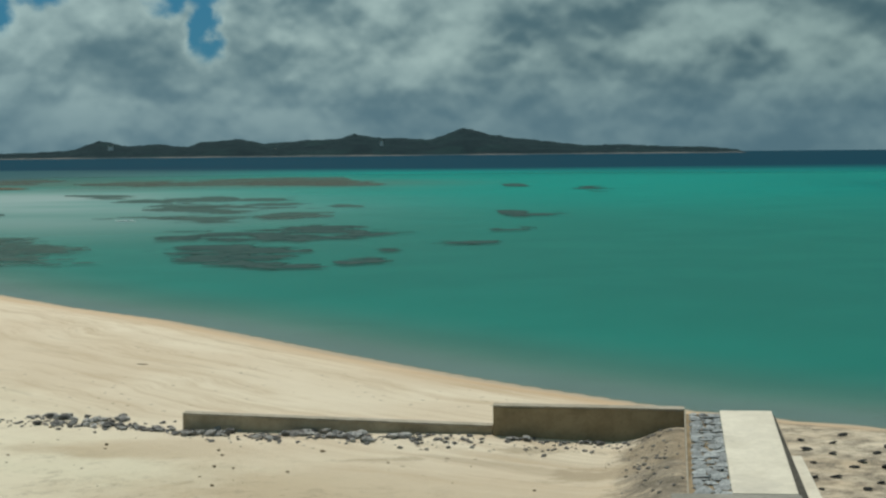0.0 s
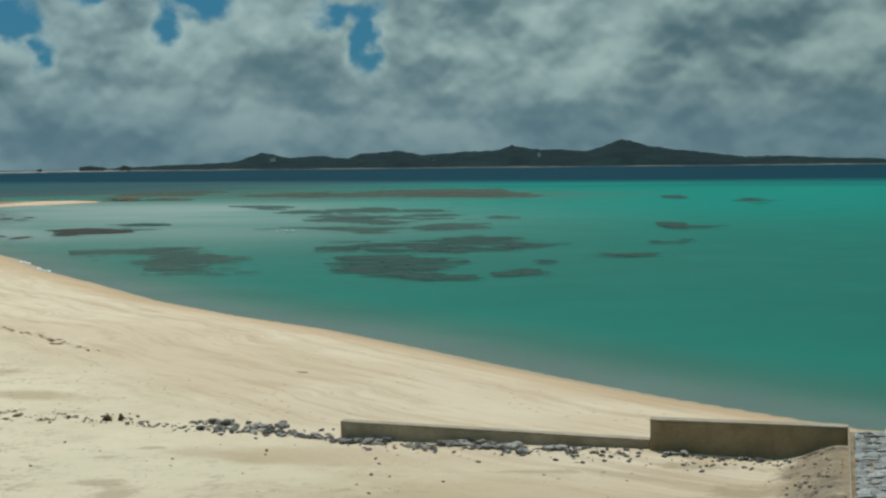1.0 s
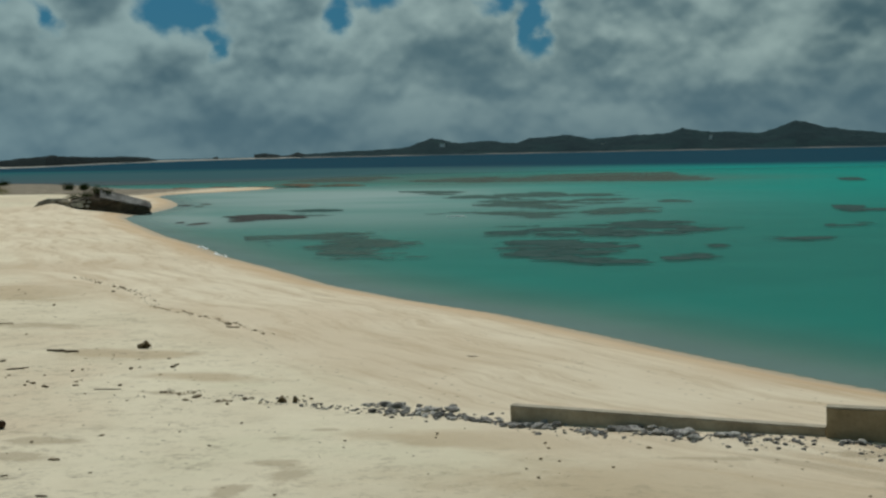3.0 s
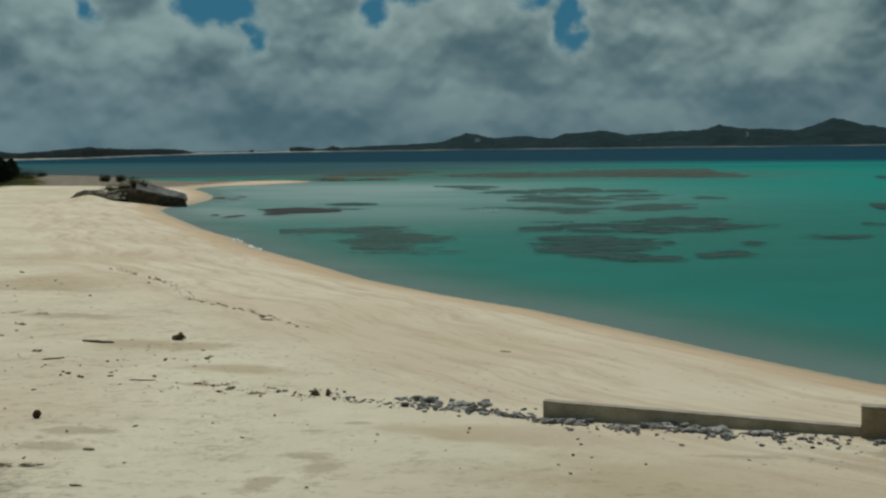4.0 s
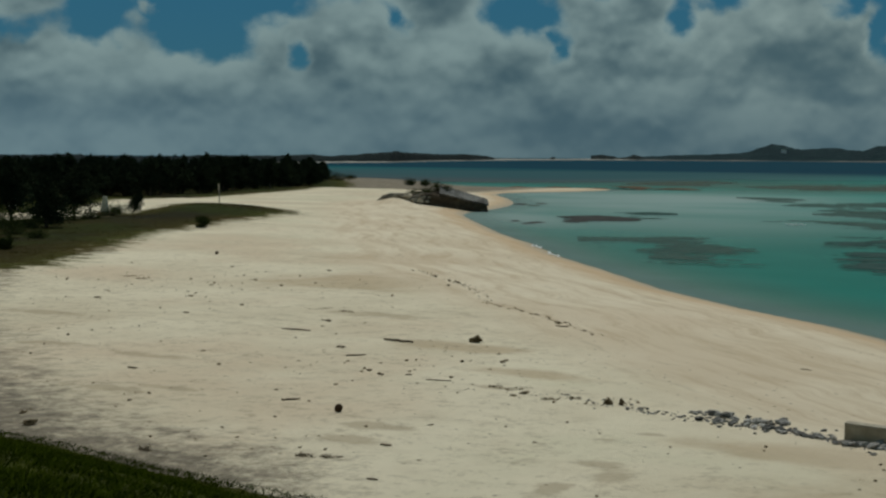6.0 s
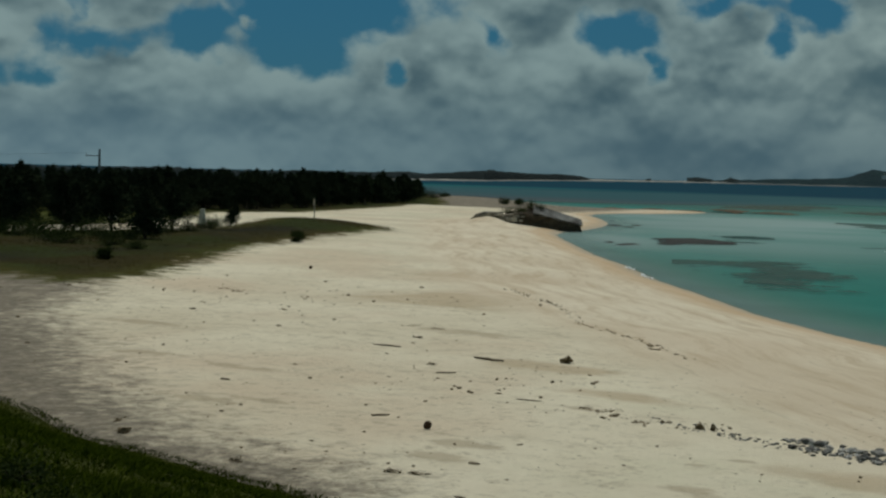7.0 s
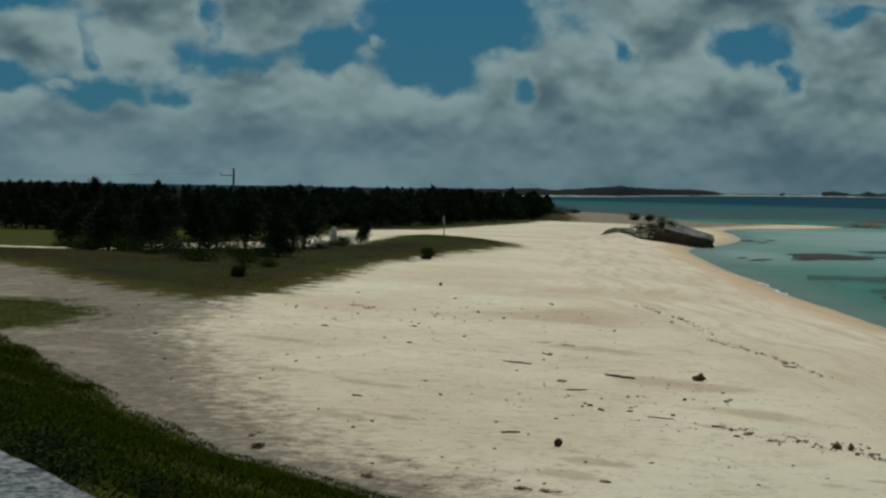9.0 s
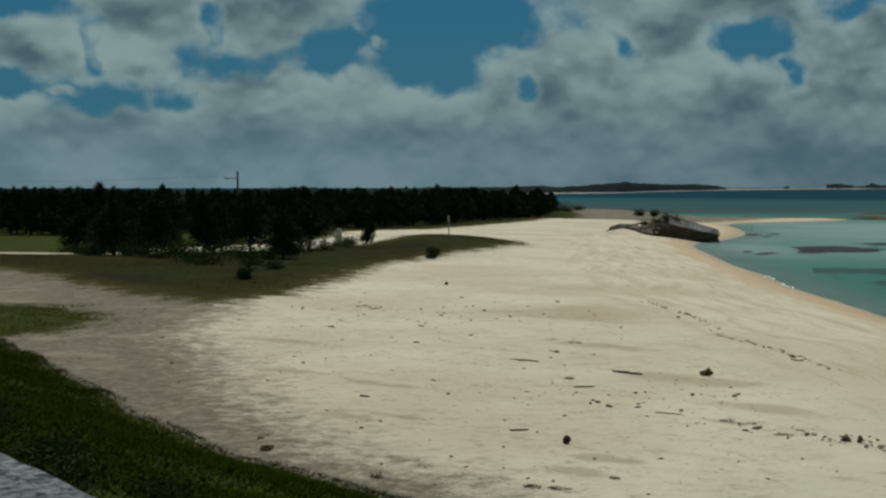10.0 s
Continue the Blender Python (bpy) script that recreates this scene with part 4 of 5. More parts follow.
def landing():
    base = new("landing")
    tagged(base, "pale concrete boat landing with a stone-pitched edge", "landing", kind="structure")
    bm = prism(bmesh.new(), [slab_pt(0.40, 0), slab_pt(1, 0), slab_pt(1, 1), slab_pt(0.40, 1)], 0.2, 1.79, 0.02)
    part("slab", bm, M_SLAB, base)
    bm = prism(bmesh.new(), [slab_pt(0.0, 0), slab_pt(0.397, 0), slab_pt(0.397, 1), slab_pt(0.0, 1)], 0.2, 1.72, 0.01)
    part("bedding", bm, M_WALL, base, "mortar bed of the pitched stones")
    bm = prism(bmesh.new(), [slab_pt(-0.010, 0), slab_pt(0.006, 0), slab_pt(0.006, 1), slab_pt(-0.010, 1)], 0.4, 1.765, 0.004)
    part("kerb", bm, M_TOP, base, "thin pale concrete kerb")
    # seaward side: an added strip, dark by its colour alone, then a lower ledge
    bm = prism(bmesh.new(), [slab_pt(1.003, -0.02), slab_pt(1.10, -0.02), slab_pt(1.035, 1), slab_pt(1.003, 1)], 0.1, 1.70, 0.008)
    part("gutter", bm, M_DARKSTRIP, base, "dark strip added along the slab edge")
    bm = prism(bmesh.new(), [slab_pt(1.105, -0.6), slab_pt(1.36, -0.6), slab_pt(1.22, 0.60), slab_pt(1.07, 0.60)], 0.0, 1.50, 0.02)
    part("ledge", bm, M_SLAB, base, "lower pale concrete ledge")
    # next bay of the landing
    bm = prism(bmesh.new(), [slab_pt(-0.06, -1.2), slab_pt(1.02, -1.2), slab_pt(1.02, -0.012), slab_pt(-0.16, -0.012)], 0.2, 1.80, 0.02)
    part("slab", bm, M_GREYSLAB, base, "grey stained slab of the next bay")
    return base


LANDING = landing()


def slope_block():
    """The rough concrete crest of the sea wall on which the camera is held."""
    base = new("sea_wall")
    tagged(base, "rough grey concrete crest of a sea wall above a grassy bank", "sea wall", kind="structure")
    bm = bmesh.new()
    d = Vector((1, -0.385)).normalized()
    n = Vector((-d.y, d.x))
    o = Vector((0, 2.6))
    xs = np.linspace(-34, 14, 160)
    prof = [(0.06, 4.2), (0.06, 5.13), (0.02, 5.2), (-0.5, 5.2), (-4.5, 5.2), (-4.5, 4.2)]
    rows = []
    for i, s in enumerate(xs):
        row = []
        for off, z in prof:
            w = 0.03 * (noise.noise(Vector((s * 1.3, z * 2, 0.3))) + 0.5 * noise.noise(Vector((s * 4, z, 2))))
            p = o + d * float(s) + n * (off + w)
            row.append(bm.verts.new((p.x, p.y, z + 0.4 * w)))
        rows.append(row)
    for a, b in zip(rows, rows[1:]):
        for k in range(len(prof)):
            bm.faces.new((a[k], a[(k + 1) % len(prof)], b[(k + 1) % len(prof)], b[k]))
    bm.faces.new(rows[0])
    bm.faces.new(rows[-1][::-1])
    bmesh.ops.recalc_face_normals(bm, faces=bm.faces)
    part("crest", bm, M_COPING, base)


slope_block()

# ---------------------------------------------------------------- ruin of an older sea wall on the point
def ruin():
    """Local axes: x along the wreck towards the water, y inland, z up from the sand."""
    base = new("ruined_wall")
    base.matrix_world = pose(-76.4, 156.0, 0.92, 0, 0, 26.0)
    base.scale = (1.0, 1.0, 0.78)
    tagged(base, "collapsed concrete sea wall, tilted slab and broken blocks on the sand", "ruin")
    rnd = random.Random(4)
    # tilted ribbed slab, sliding towards the water
    bm = bmesh.new()
    n, k = 34, 8
    rows = []
    for i in range(n):
        t = i / (n - 1)
        up = Vector((-0.3 + 5.7 * t, 2.4 - 0.6 * t, 2.75 - 1.75 * t - 0.3 * t * t))
        lo = Vector((-0.4 + 5.9 * t, -0.3 + 0.3 * t, 1.65 - 1.72 * t))
        rib = 0.05 if i % 3 == 0 else -0.02
        rows.append([bm.verts.new(up.lerp(lo, j / (k - 1)) + Vector((0, -0.04, 0.10)) * rib * 8 * 0.2 + Vector((0, 0, rib * 0.8))) for j in range(k)])
    for r0, r1 in zip(rows, rows[1:]):
        for j in range(k - 1):
            bm.faces.new((r0[j], r0[j + 1], r1[j + 1], r1[j]))
    ext = bmesh.ops.extrude_face_region(bm, geom=bm.faces[:])
    for v in ext["geom"]:
        if isinstance(v, bmesh.types.BMVert):
            v.co += Vector((0.0, 0.25, -0.22))
    bmesh.ops.recalc_face_normals(bm, faces=bm.faces)
    rough_up(bm, 0.07, 1.2, 5)
    part("tilted_slab", bm, M_RUIN, base, "tilted ribbed concrete slab with grey crust")
    # undercut mass below the slab
    bm = bmesh.new()
    ring = [(-3.9, 0.4), (-1.4, 0.1), (2.0, 0.0), (5.4, 0.25), (5.4, 2.2), (-0.3, 3.0), (-3.9, 2.4)]
    prism(bm, ring, -1.0, [0.75, 1.45, 0.95, 0.0, 0.2, 2.3, 1.35])
    bmesh.ops.triangulate(bm, faces=bm.faces[:])
    bmesh.ops.subdivide_edges(bm, edges=bm.edges[:], cuts=4)
    rough_up(bm, 0.30, 0.9, 6)
    rough_up(bm, 0.14, 2.6, 7)
    part("rubble_core", bm, M_CORE, base, "dark undercut core of the wall")
    # broken blocks at the landward side
    for i in range(36):
        bm = bmesh.new()
        w = rnd.uniform(0.3, 0.95)
        box(bm, -w / 2, -w / 3, -w * 0.3, w / 2, w / 3, w * 0.3, 0.05)
        bmesh.ops.subdivide_edges(bm, edges=bm.edges[:], cuts=2, use_grid_fill=True)
        rough_up(bm, 0.13, 1.6, 20 + i)
        x = -5.2 + 3.6 * rnd.random()
        m = pose(x, rnd.uniform(-0.2, 1.2), 0.25 + rnd.random() * (0.75 + 0.16 * (x + 5.6)), rnd.uniform(-25, 25), rnd.uniform(-25, 25), rnd.uniform(0, 180))
        bmesh.ops.transform(bm, matrix=m, verts=bm.verts)
        part("block", bm, M_RUINBLOCK, base)
    # leaning stub that arches over at the landward end
    bm = bmesh.new()
    arc = [(-7.8, -0.4, -0.4), (-7.6, -0.3, 0.35), (-7.1, -0.1, 0.85), (-6.2, 0.1, 1.05), (-5.3, 0.3, 1.12), (-4.2, 0.6, 1.15)]
    tube(bm, arc, [0.24, 0.34, 0.48, 0.56, 0.55, 0.50], 9)
    rough_up(bm, 0.14, 1.4, 9)
    part("wall_stub", bm, M_RUINBLOCK, base, "leaning stub of the old wall")
    return base


M_CORE = mottled("ruin_core", (0.045, 0.035, 0.025), (0.10, 0.08, 0.055), 0.9, 0.95, 0.9, 0.08)
M_RUIN = mottled("ruin_crust", (0.105, 0.105, 0.10), (0.215, 0.215, 0.205), 0.8, 0.9, 0.8, 0.08, (0.06, 0.055, 0.05))
M_RUINBLOCK = mottled("ruin_concrete", (0.26, 0.225, 0.17), (0.44, 0.39, 0.31), 0.9, 0.9, 0.7, 0.06, (0.10, 0.09, 0.07), vary=0.35)
ruin()

# ---------------------------------------------------------------- plants
def blades_mesh(name, roots, heights, lean, width, mat, seed, per=3):
    """Tufts of narrow leaves at the roots, joined into one mesh."""
    rs = np.random.RandomState(seed)
    n = len(roots) * per
    base = np.repeat(np.asarray(roots, float), per, 0) + np.c_[rs.normal(0, width * 2.0, (n, 2)), np.zeros(n)]
    h = np.repeat(heights, per) * rs.uniform(0.6, 1.15, n)
    ang = rs.uniform(0, 2 * math.pi, n)
    side = np.c_[np.cos(ang), np.sin(ang), np.zeros(n)] * (width * rs.uniform(0.6, 1.4, n))[:, None]
    bend = rs.normal(0, lean, (n, 2)) * h[:, None]
    tip = base + np.c_[bend, h]
    co = np.stack([base - side, base + side, tip], 1).reshape(-1, 3)
    faces = np.arange(n * 3).reshape(n, 3)
    me = bpy.data.meshes.new(name)
    me.vertices.add(len(co))
    me.vertices.foreach_set("co", co.ravel())
    me.loops.add(faces.size)
    me.loops.foreach_set("vertex_index", faces.ravel())
    me.polygons.add(n)
    me.polygons.foreach_set("loop_start", np.arange(n) * 3)
    me.polygons.foreach_set("loop_total", np.full(n, 3))
    me.update(calc_edges=True)
    me.materials.append(mat)
    return me


def field_points(count, x0, x1, y0, y1, chance, seed):
    rs = np.random.RandomState(seed)
    x, y = rs.uniform(x0, x1, count), rs.uniform(y0, y1, count)
    pick = rs.uniform(0, 1, count) < chance(x, y)
    x, y = x[pick], y[pick]
    return np.c_[x, y, height(x, y, shore_fields(x, y)[0]) - 0.02]


def on_bank(x, y):
    return np.where((y > crest_line(x) + 0.05) & (y < toe_line(x) + 0.35), 0.35 + 0.65 * smooth(0.25, 0.6, fbm(x * 0.5, y * 0.5, 3, 90)), 0)


roots = field_points(330000, -42, -3, 4, 32, on_bank, 5)
tall = 0.03 + 0.10 * fbm(roots[:, 0] * 0.7, roots[:, 1] * 0.7, 3, 92)
bank_grass = new("bank_grass", blades_mesh("bank_grass", roots, tall, 0.9, 0.012, M_GRASS, 6, 3))
tagged(bank_grass, "dark green creeping grass covering the sea wall bank", "grass", kind="stuff")


def on_dune(x, y):
    return smooth(0.35, 0.75, ring_field(x, y, DUNE, 9) + 0.9 * (fbm(x * 0.3, y * 0.3, 4, 95) - 0.5)) * 0.8


roots = field_points(110000, -125, -44, 45, 125, on_dune, 7)
dune_grass = new("dune_grass", blades_mesh("dune_grass", roots, 0.02 + 0.06 * fbm(roots[:, 0] * 0.2, roots[:, 1] * 0.2, 3, 96), 1.3, 0.03, M_DUNE, 8, 2))
tagged(dune_grass, "sparse brown and olive dune grass", "grass", kind="stuff")
roots = field_points(40000, -75, -38, 30, 50, lambda x, y: smooth(0.4, 0.9, ring_field(x, y, LAWN, 6) + 0.8 * (fbm(x * 0.5, y * 0.5, 3, 97) - 0.5)), 9)
lawn = new("beach_grass", blades_mesh("beach_grass", roots, 0.03 + 0.04 * fbm(roots[:, 0] * 0.4, roots[:, 1] * 0.4, 3, 98), 0.6, 0.02, M_LAWN, 10, 3))
tagged(lawn, "low patch of green grass beside the sandy track", "grass", kind="stuff")


def needle_cloud(rnd, centres, count, size, droop, slim=0.14):
    """Faces of a crown: slim drooping tufts round the limb ends."""
    verts, faces = [], []
    for _ in range(count):
        c, r = rnd.choice(centres)
        p = c + Vector((rnd.gauss(0, r), rnd.gauss(0, r), rnd.gauss(0, r * 0.75)))
        d = Vector((rnd.gauss(0, 1), rnd.gauss(0, 1), rnd.gauss(0.35, 0.8) - droop)).normalized() * size * rnd.uniform(0.6, 1.3)
        s = d.orthogonal().normalized()
        s.rotate(Matrix.Rotation(rnd.uniform(0, 6.28), 3, d))
        s *= size * slim
        i = len(verts)
        verts += [p - s, p + s, p + d]
        faces.append((i, i + 1, i + 2))
    return verts, faces


def casuarina(seed, tall, spread, bare):
    """A slim sea oak: tapered trunk, rising limbs, ragged crown."""
    rnd = random.Random(seed)
    base = new("casuarina_tree")
    tagged(base, "dark casuarina tree with a ragged feathery crown", "tree", "beach trees")
    bm = bmesh.new()
    bend = rnd.uniform(-0.25, 0.25)
    pts = [(bend * (i / 6) ** 2 + rnd.uniform(-0.05, 0.05), rnd.uniform(-0.05, 0.05), tall * 0.96 * i / 6 - (0.15 if i == 0 else 0)) for i in range(7)]
    tube(bm, pts, [0.13 * (1 - 0.9 * i / 6) + 0.012 for i in range(7)], 7)
    centres = []
    for i in range(34):
        t = bare + (0.98 - bare) * (i / 33) ** 0.9
        p0 = Vector(pts[0]).lerp(Vector(pts[-1]), t)
        p0.x = bend * t * t
        reach = spread * (1 - t) ** 0.85 * rnd.uniform(0.45, 1.15) + 0.12
        a = rnd.uniform(0, 6.28)
        p1 = p0 + Vector((math.cos(a) * reach * 0.55, math.sin(a) * reach * 0.55, reach * 0.35))
        p2 = p0 + Vector((math.cos(a) * reach, math.sin(a) * reach, reach * rnd.uniform(0.35, 0.8)))
        if i % 2 == 0:
            tube(bm, [p0, p1, p2], [0.035, 0.022, 0.008], 4)
        centres += [(p1, 0.24 + 0.10 * spread * (1 - t)), (p2, 0.10 + 0.13 * spread * (1 - t))]
    part("trunk", bm, M_BARK, base, "grey-brown bark")
    centres += [(Vector((bend, 0, tall * (0.92 + 0.025 * i))), 0.08 - 0.012 * i) for i in range(6)]
    verts, faces = needle_cloud(rnd, centres, int(2000 + 700 * spread), 0.46, 0.15, 0.10)
    crown = new("crown", mesh_from("crown", verts, faces, M_NEEDLE))
    crown.parent = base
    return base


def shrub(seed, w, h, name="shrub", label="low dark green coastal shrub", mat=None):
    rnd = random.Random(seed)
    base = new(name)
    tagged(base, label, "shrub", "coastal shrubs")
    bm = bmesh.new()
    centres = []
    for i in range(14):
        a, r = rnd.uniform(0, 6.28), rnd.uniform(0.05, 0.42) * w
        tip = Vector((math.cos(a) * r, math.sin(a) * r, h * rnd.uniform(0.0, 0.62)))
        tube(bm, [(0, 0, -0.05), tip * 0.5, tip], [0.03, 0.02, 0.008], 4)
        centres.append((tip, 0.16 * w))
    part("stem", bm, M_BARK, base, "thin brown branching stem")
    verts, faces = needle_cloud(rnd, centres, 1700, max(0.11, 0.13 * h), 0.0, 0.2)
    verts = [Vector((v.x, v.y, max(v.z, -0.02))) for v in verts]
    ob = new("foliage", mesh_from("foliage", verts, faces, mat or M_BUSH))
    ob.parent = base
    return base


KINDS = [casuarina(101, 3.7, 1.7, 0.11), casuarina(102, 4.0, 1.4, 0.11), casuarina(103, 3.4, 1.9, 0.12), casuarina(104, 4.15, 1.2, 0.12), casuarina(105, 3.6, 1.8, 0.09), casuarina(106, 2.9, 1.6, 0.09)]
# the first six stand where they were made; front trees near the track first
FRONT = [(-82.5, 74.5), (-79.5, 76.0), (-84.0, 79.5), (-76.0, 77.5), (-74.2, 80.5), (-67.5, 76.6)]
for ob, (x, y) in zip(KINDS, FRONT):
    ob.matrix_world = pose(x, y, ground_z(x, y), 0, 0, 40 * x)
rnd = random.Random(12)
spots = [(-87.5, 78, 0), (-78, 80.5, 4), (-75, 88.2, 4), (-91, 84, 2), (-86, 84, 1), (-81, 84.5, 3), (-93, 80, 5)]
rear = []
EDGE = [(-190, 96), (-150, 97), (-125, 99), (-119, 104), (-114.5, 122), (-113, 140), (-115, 156), (-121, 178), (-126, 193), (-136, 216), (-147, 242), (-156, 262)]
for (ax, ay), (bx, by) in zip(EDGE, EDGE[1:]):
    length = math.hypot(bx - ax, by - ay)
    nx, ny = -(by - ay) / length, (bx - ax) / length
    if nx * (-1) + ny * 0.5 < 0:
        nx, ny = -nx, -ny
    steps = max(1, int(length / 2.3))
    for i in range(steps):
        t = (i + rnd.random()) / steps
        for row in range(8):
            off = row * 4.4 + rnd.uniform(-1.6, 1.6)
            (spots if row < 2 else rear).append((ax + (bx - ax) * t + nx * off + rnd.uniform(-1, 1), ay + (by - ay) * t + ny * off + rnd.uniform(-1, 1), rnd.randrange(6)))
for x, y, kind in spots:
    far = math.hypot(x, y)
    size = rnd.uniform(0.82, 1.12) * (1.0 if far < 110 else 1.02)
    ob = copy_thing(KINDS[kind], pose(x, y, ground_z(x, y) - 0.05, rnd.uniform(-3, 3), rnd.uniform(-3, 3), rnd.uniform(0, 360)))
    lift = rnd.choice((0.90, 0.96, 1.0, 1.05, 1.12))
    ob.scale = (size * 1.1 / lift, size * 1.1 / lift, size * lift)

# the rows behind, too close together to tell apart
co, fa, total = [], [], 0
for x, y, kind in rear:
    kind = (1, 3, 0, 4)[kind % 4]
    me = KINDS[kind].children[1].data if KINDS[kind].children[1].name.startswith("crown") else KINDS[kind].children[0].data
    v = np.empty(len(me.vertices) * 3)
    me.vertices.foreach_get("co", v)
    v = v.reshape(-1, 3) * np.array([0.8, 0.8, rnd.uniform(0.90, 1.16)])
    a = rnd.uniform(0, 6.28)
    v = np.c_[v[:, 0] * math.cos(a) - v[:, 1] * math.sin(a) + x, v[:, 0] * math.sin(a) + v[:, 1] * math.cos(a) + y, v[:, 2] + ground_z(x, y)]
    co.append(v.reshape(-1, 3, 3)[::3].reshape(-1, 3))
co = np.concatenate(co)
n = len(co) // 3
wood = bpy.data.meshes.new("casuarina_wood")
wood.vertices.add(len(co))
wood.vertices.foreach_set("co", co.ravel())
wood.loops.add(n * 3)
wood.loops.foreach_set("vertex_index", np.arange(n * 3))
wood.polygons.add(n)
wood.polygons.foreach_set("loop_start", np.arange(n) * 3)
wood.polygons.foreach_set("loop_total", np.full(n, 3))
wood.update(calc_edges=True)
wood.materials.append(M_NEEDLE)
tagged(new("casuarina_wood", wood), "dense dark casuarina wood behind the beach", "wood", kind="stuff")

leaning = copy_thing(KINDS[5], pose(-78.3, 99.4, ground_z(-78.3, 99.4) - 0.05, 0, 24, 30))
leaning.scale = (0.42, 0.42, 0.62)

LOW = [shrub(201, 2.4, 0.9), shrub(202, 1.6, 0.7), shrub(203, 3.0, 1.1)]
for ob, (x, y) in zip(LOW, [(-69.0, 69.0), (-71.5, 71.5), (-74.0, 71.0)]):
    ob.matrix_world = pose(x, y, ground_z(x, y))
for x, y, kind, size in [(-66.0, 67.6, 2, 1.0), (-78.5, 73.2, 0, 1.0), (-62.8, 68.2, 1, 0.9), (-68.8, 74.0, 0, 0.8), (-72.5, 84.6, 2, 0.9), (-76.5, 94.6, 0, 1.0), (-79.0, 97.8, 1, 1.2), (-83.2, 72.8, 2, 0.8),
                         (-86.0, 74.5, 1, 0.9), (-59.4, 66.6, 1, 0.8), (-81.0, 75.0, 2, 1.1), (-90.0, 76.5, 0, 0.8), (-70.6, 80.0, 2, 0.8), (-73.5, 88.5, 1, 1.1), (-158, 268, 2, 1.6), (-152, 262, 0, 1.6), (-160, 280, 1, 1.5),
                         (-83.5, 74.0, 2, 1.2), (-80.2, 74.6, 2, 1.1), (-77.0, 76.0, 0, 1.2), (-74.8, 78.4, 2, 1.1), (-71.6, 76.4, 0, 1.0), (-79.6, 78.2, 2, 1.0), (-86.8, 77.0, 0, 1.1), (-68.0, 75.2, 1, 1.2), (-73.0, 82.2, 0, 1.0)]:
    ob = copy_thing(LOW[kind], pose(x, y, ground_z(x, y), 0, 0, 77 * x))
    ob.scale = (size, size, size)
# dark low growth at the top of the bank
for i in range(26):
    x = -22 + 0.75 * i + rnd.uniform(-0.4, 0.4)
    y = float(crest_line(np.array(x))) + rnd.uniform(0.4, 1.8)
    size = rnd.uniform(0.16, 0.34)
    ob = copy_thing(LOW[i % 3], pose(x, y, ground_z(x, y), 0, 0, 50 * i))
    ob.scale = (size, size, size)
# lone plants on the open sand, and those growing on the ruin and behind it
for x, y, w, h, sd in [(-60.4, 84.8, 0.9, 1.1, 211), (-54.6, 58.6, 0.9, 0.9, 212)]:
    ob = shrub(sd, w, h, "lone_shrub", "single upright dark shrub on bare sand")
    ob.matrix_world = pose(x, y, ground_z(x, y))
for x, y, z, w, h, sd in [(-78.0, 157.6, 2.6, 2.2, 0.9, 221), (-76.9, 157.8, 2.45, 1.8, 0.7, 222), (-79.8, 155.4, 2.1, 2.2, 0.4, 223), (-78.4, 155.8, 2.3, 1.6, 0.45, 224)]:
    ob = shrub(sd, w, h, "ruin_shrub", "green shrub rooted in the ruined wall")
    ob.matrix_world = pose(x, y, z)
for x, y, w, h, sd in [(-137.6, 265.2, 2.5, 1.7, 225), (-134.6, 266.4, 2.3, 1.6, 226)]:
    ob = shrub(sd, w, h, "dune_shrub", "rounded dark shrub on the sandy point")
    ob.matrix_world = pose(x, y, ground_z(x, y))

# ---------------------------------------------------------------- posts, sign, pole
def marker_post(x, y, tall):
    base = new("marker_post")
    base.matrix_world = pose(x, y, ground_z(x, y))
    tagged(base, "thin grey post with a pale plate on the dune", "post")
    part("post", tube(bmesh.new(), [(0, 0, -0.3), (0.02, 0, tall * 0.5), (0.0, 0, tall)], [0.06, 0.055, 0.045], 8), M_POLE, base)
    part("plate", box(bmesh.new(), -0.07, -0.09, tall * 0.66, 0.07, -0.065, tall * 0.98, 0.008), M_TOP, base, "narrow pale plate")


marker_post(-88.5, 127.0, 2.1)


def stone_marker(x, y, h):
    base = new("stone_marker")
    base.matrix_world = pose(x, y, ground_z(x, y), 0, 0, 25)
    tagged(base, "pale upright stone marker beside the dune trees", "marker")
    part("plinth", box(bmesh.new(), -0.5, -0.4, -0.1, 0.5, 0.4, 0.35, 0.03), M_WALL, base)
    bm = prism(bmesh.new(), [(-0.33, -0.22), (0.33, -0.22), (0.33, 0.22), (-0.33, 0.22)], 0.35, h, 0.02)
    for v in bm.verts:
        if v.co.z > h * 0.7:
            v.co.x *= 0.45
            v.co.y *= 0.6
    part("shaft", bm, M_SLAB, base, "tapered pale stone shaft")


stone_marker(-77.2, 94.6, 1.6)
stone_marker(-93.5, 101.5, 1.9)


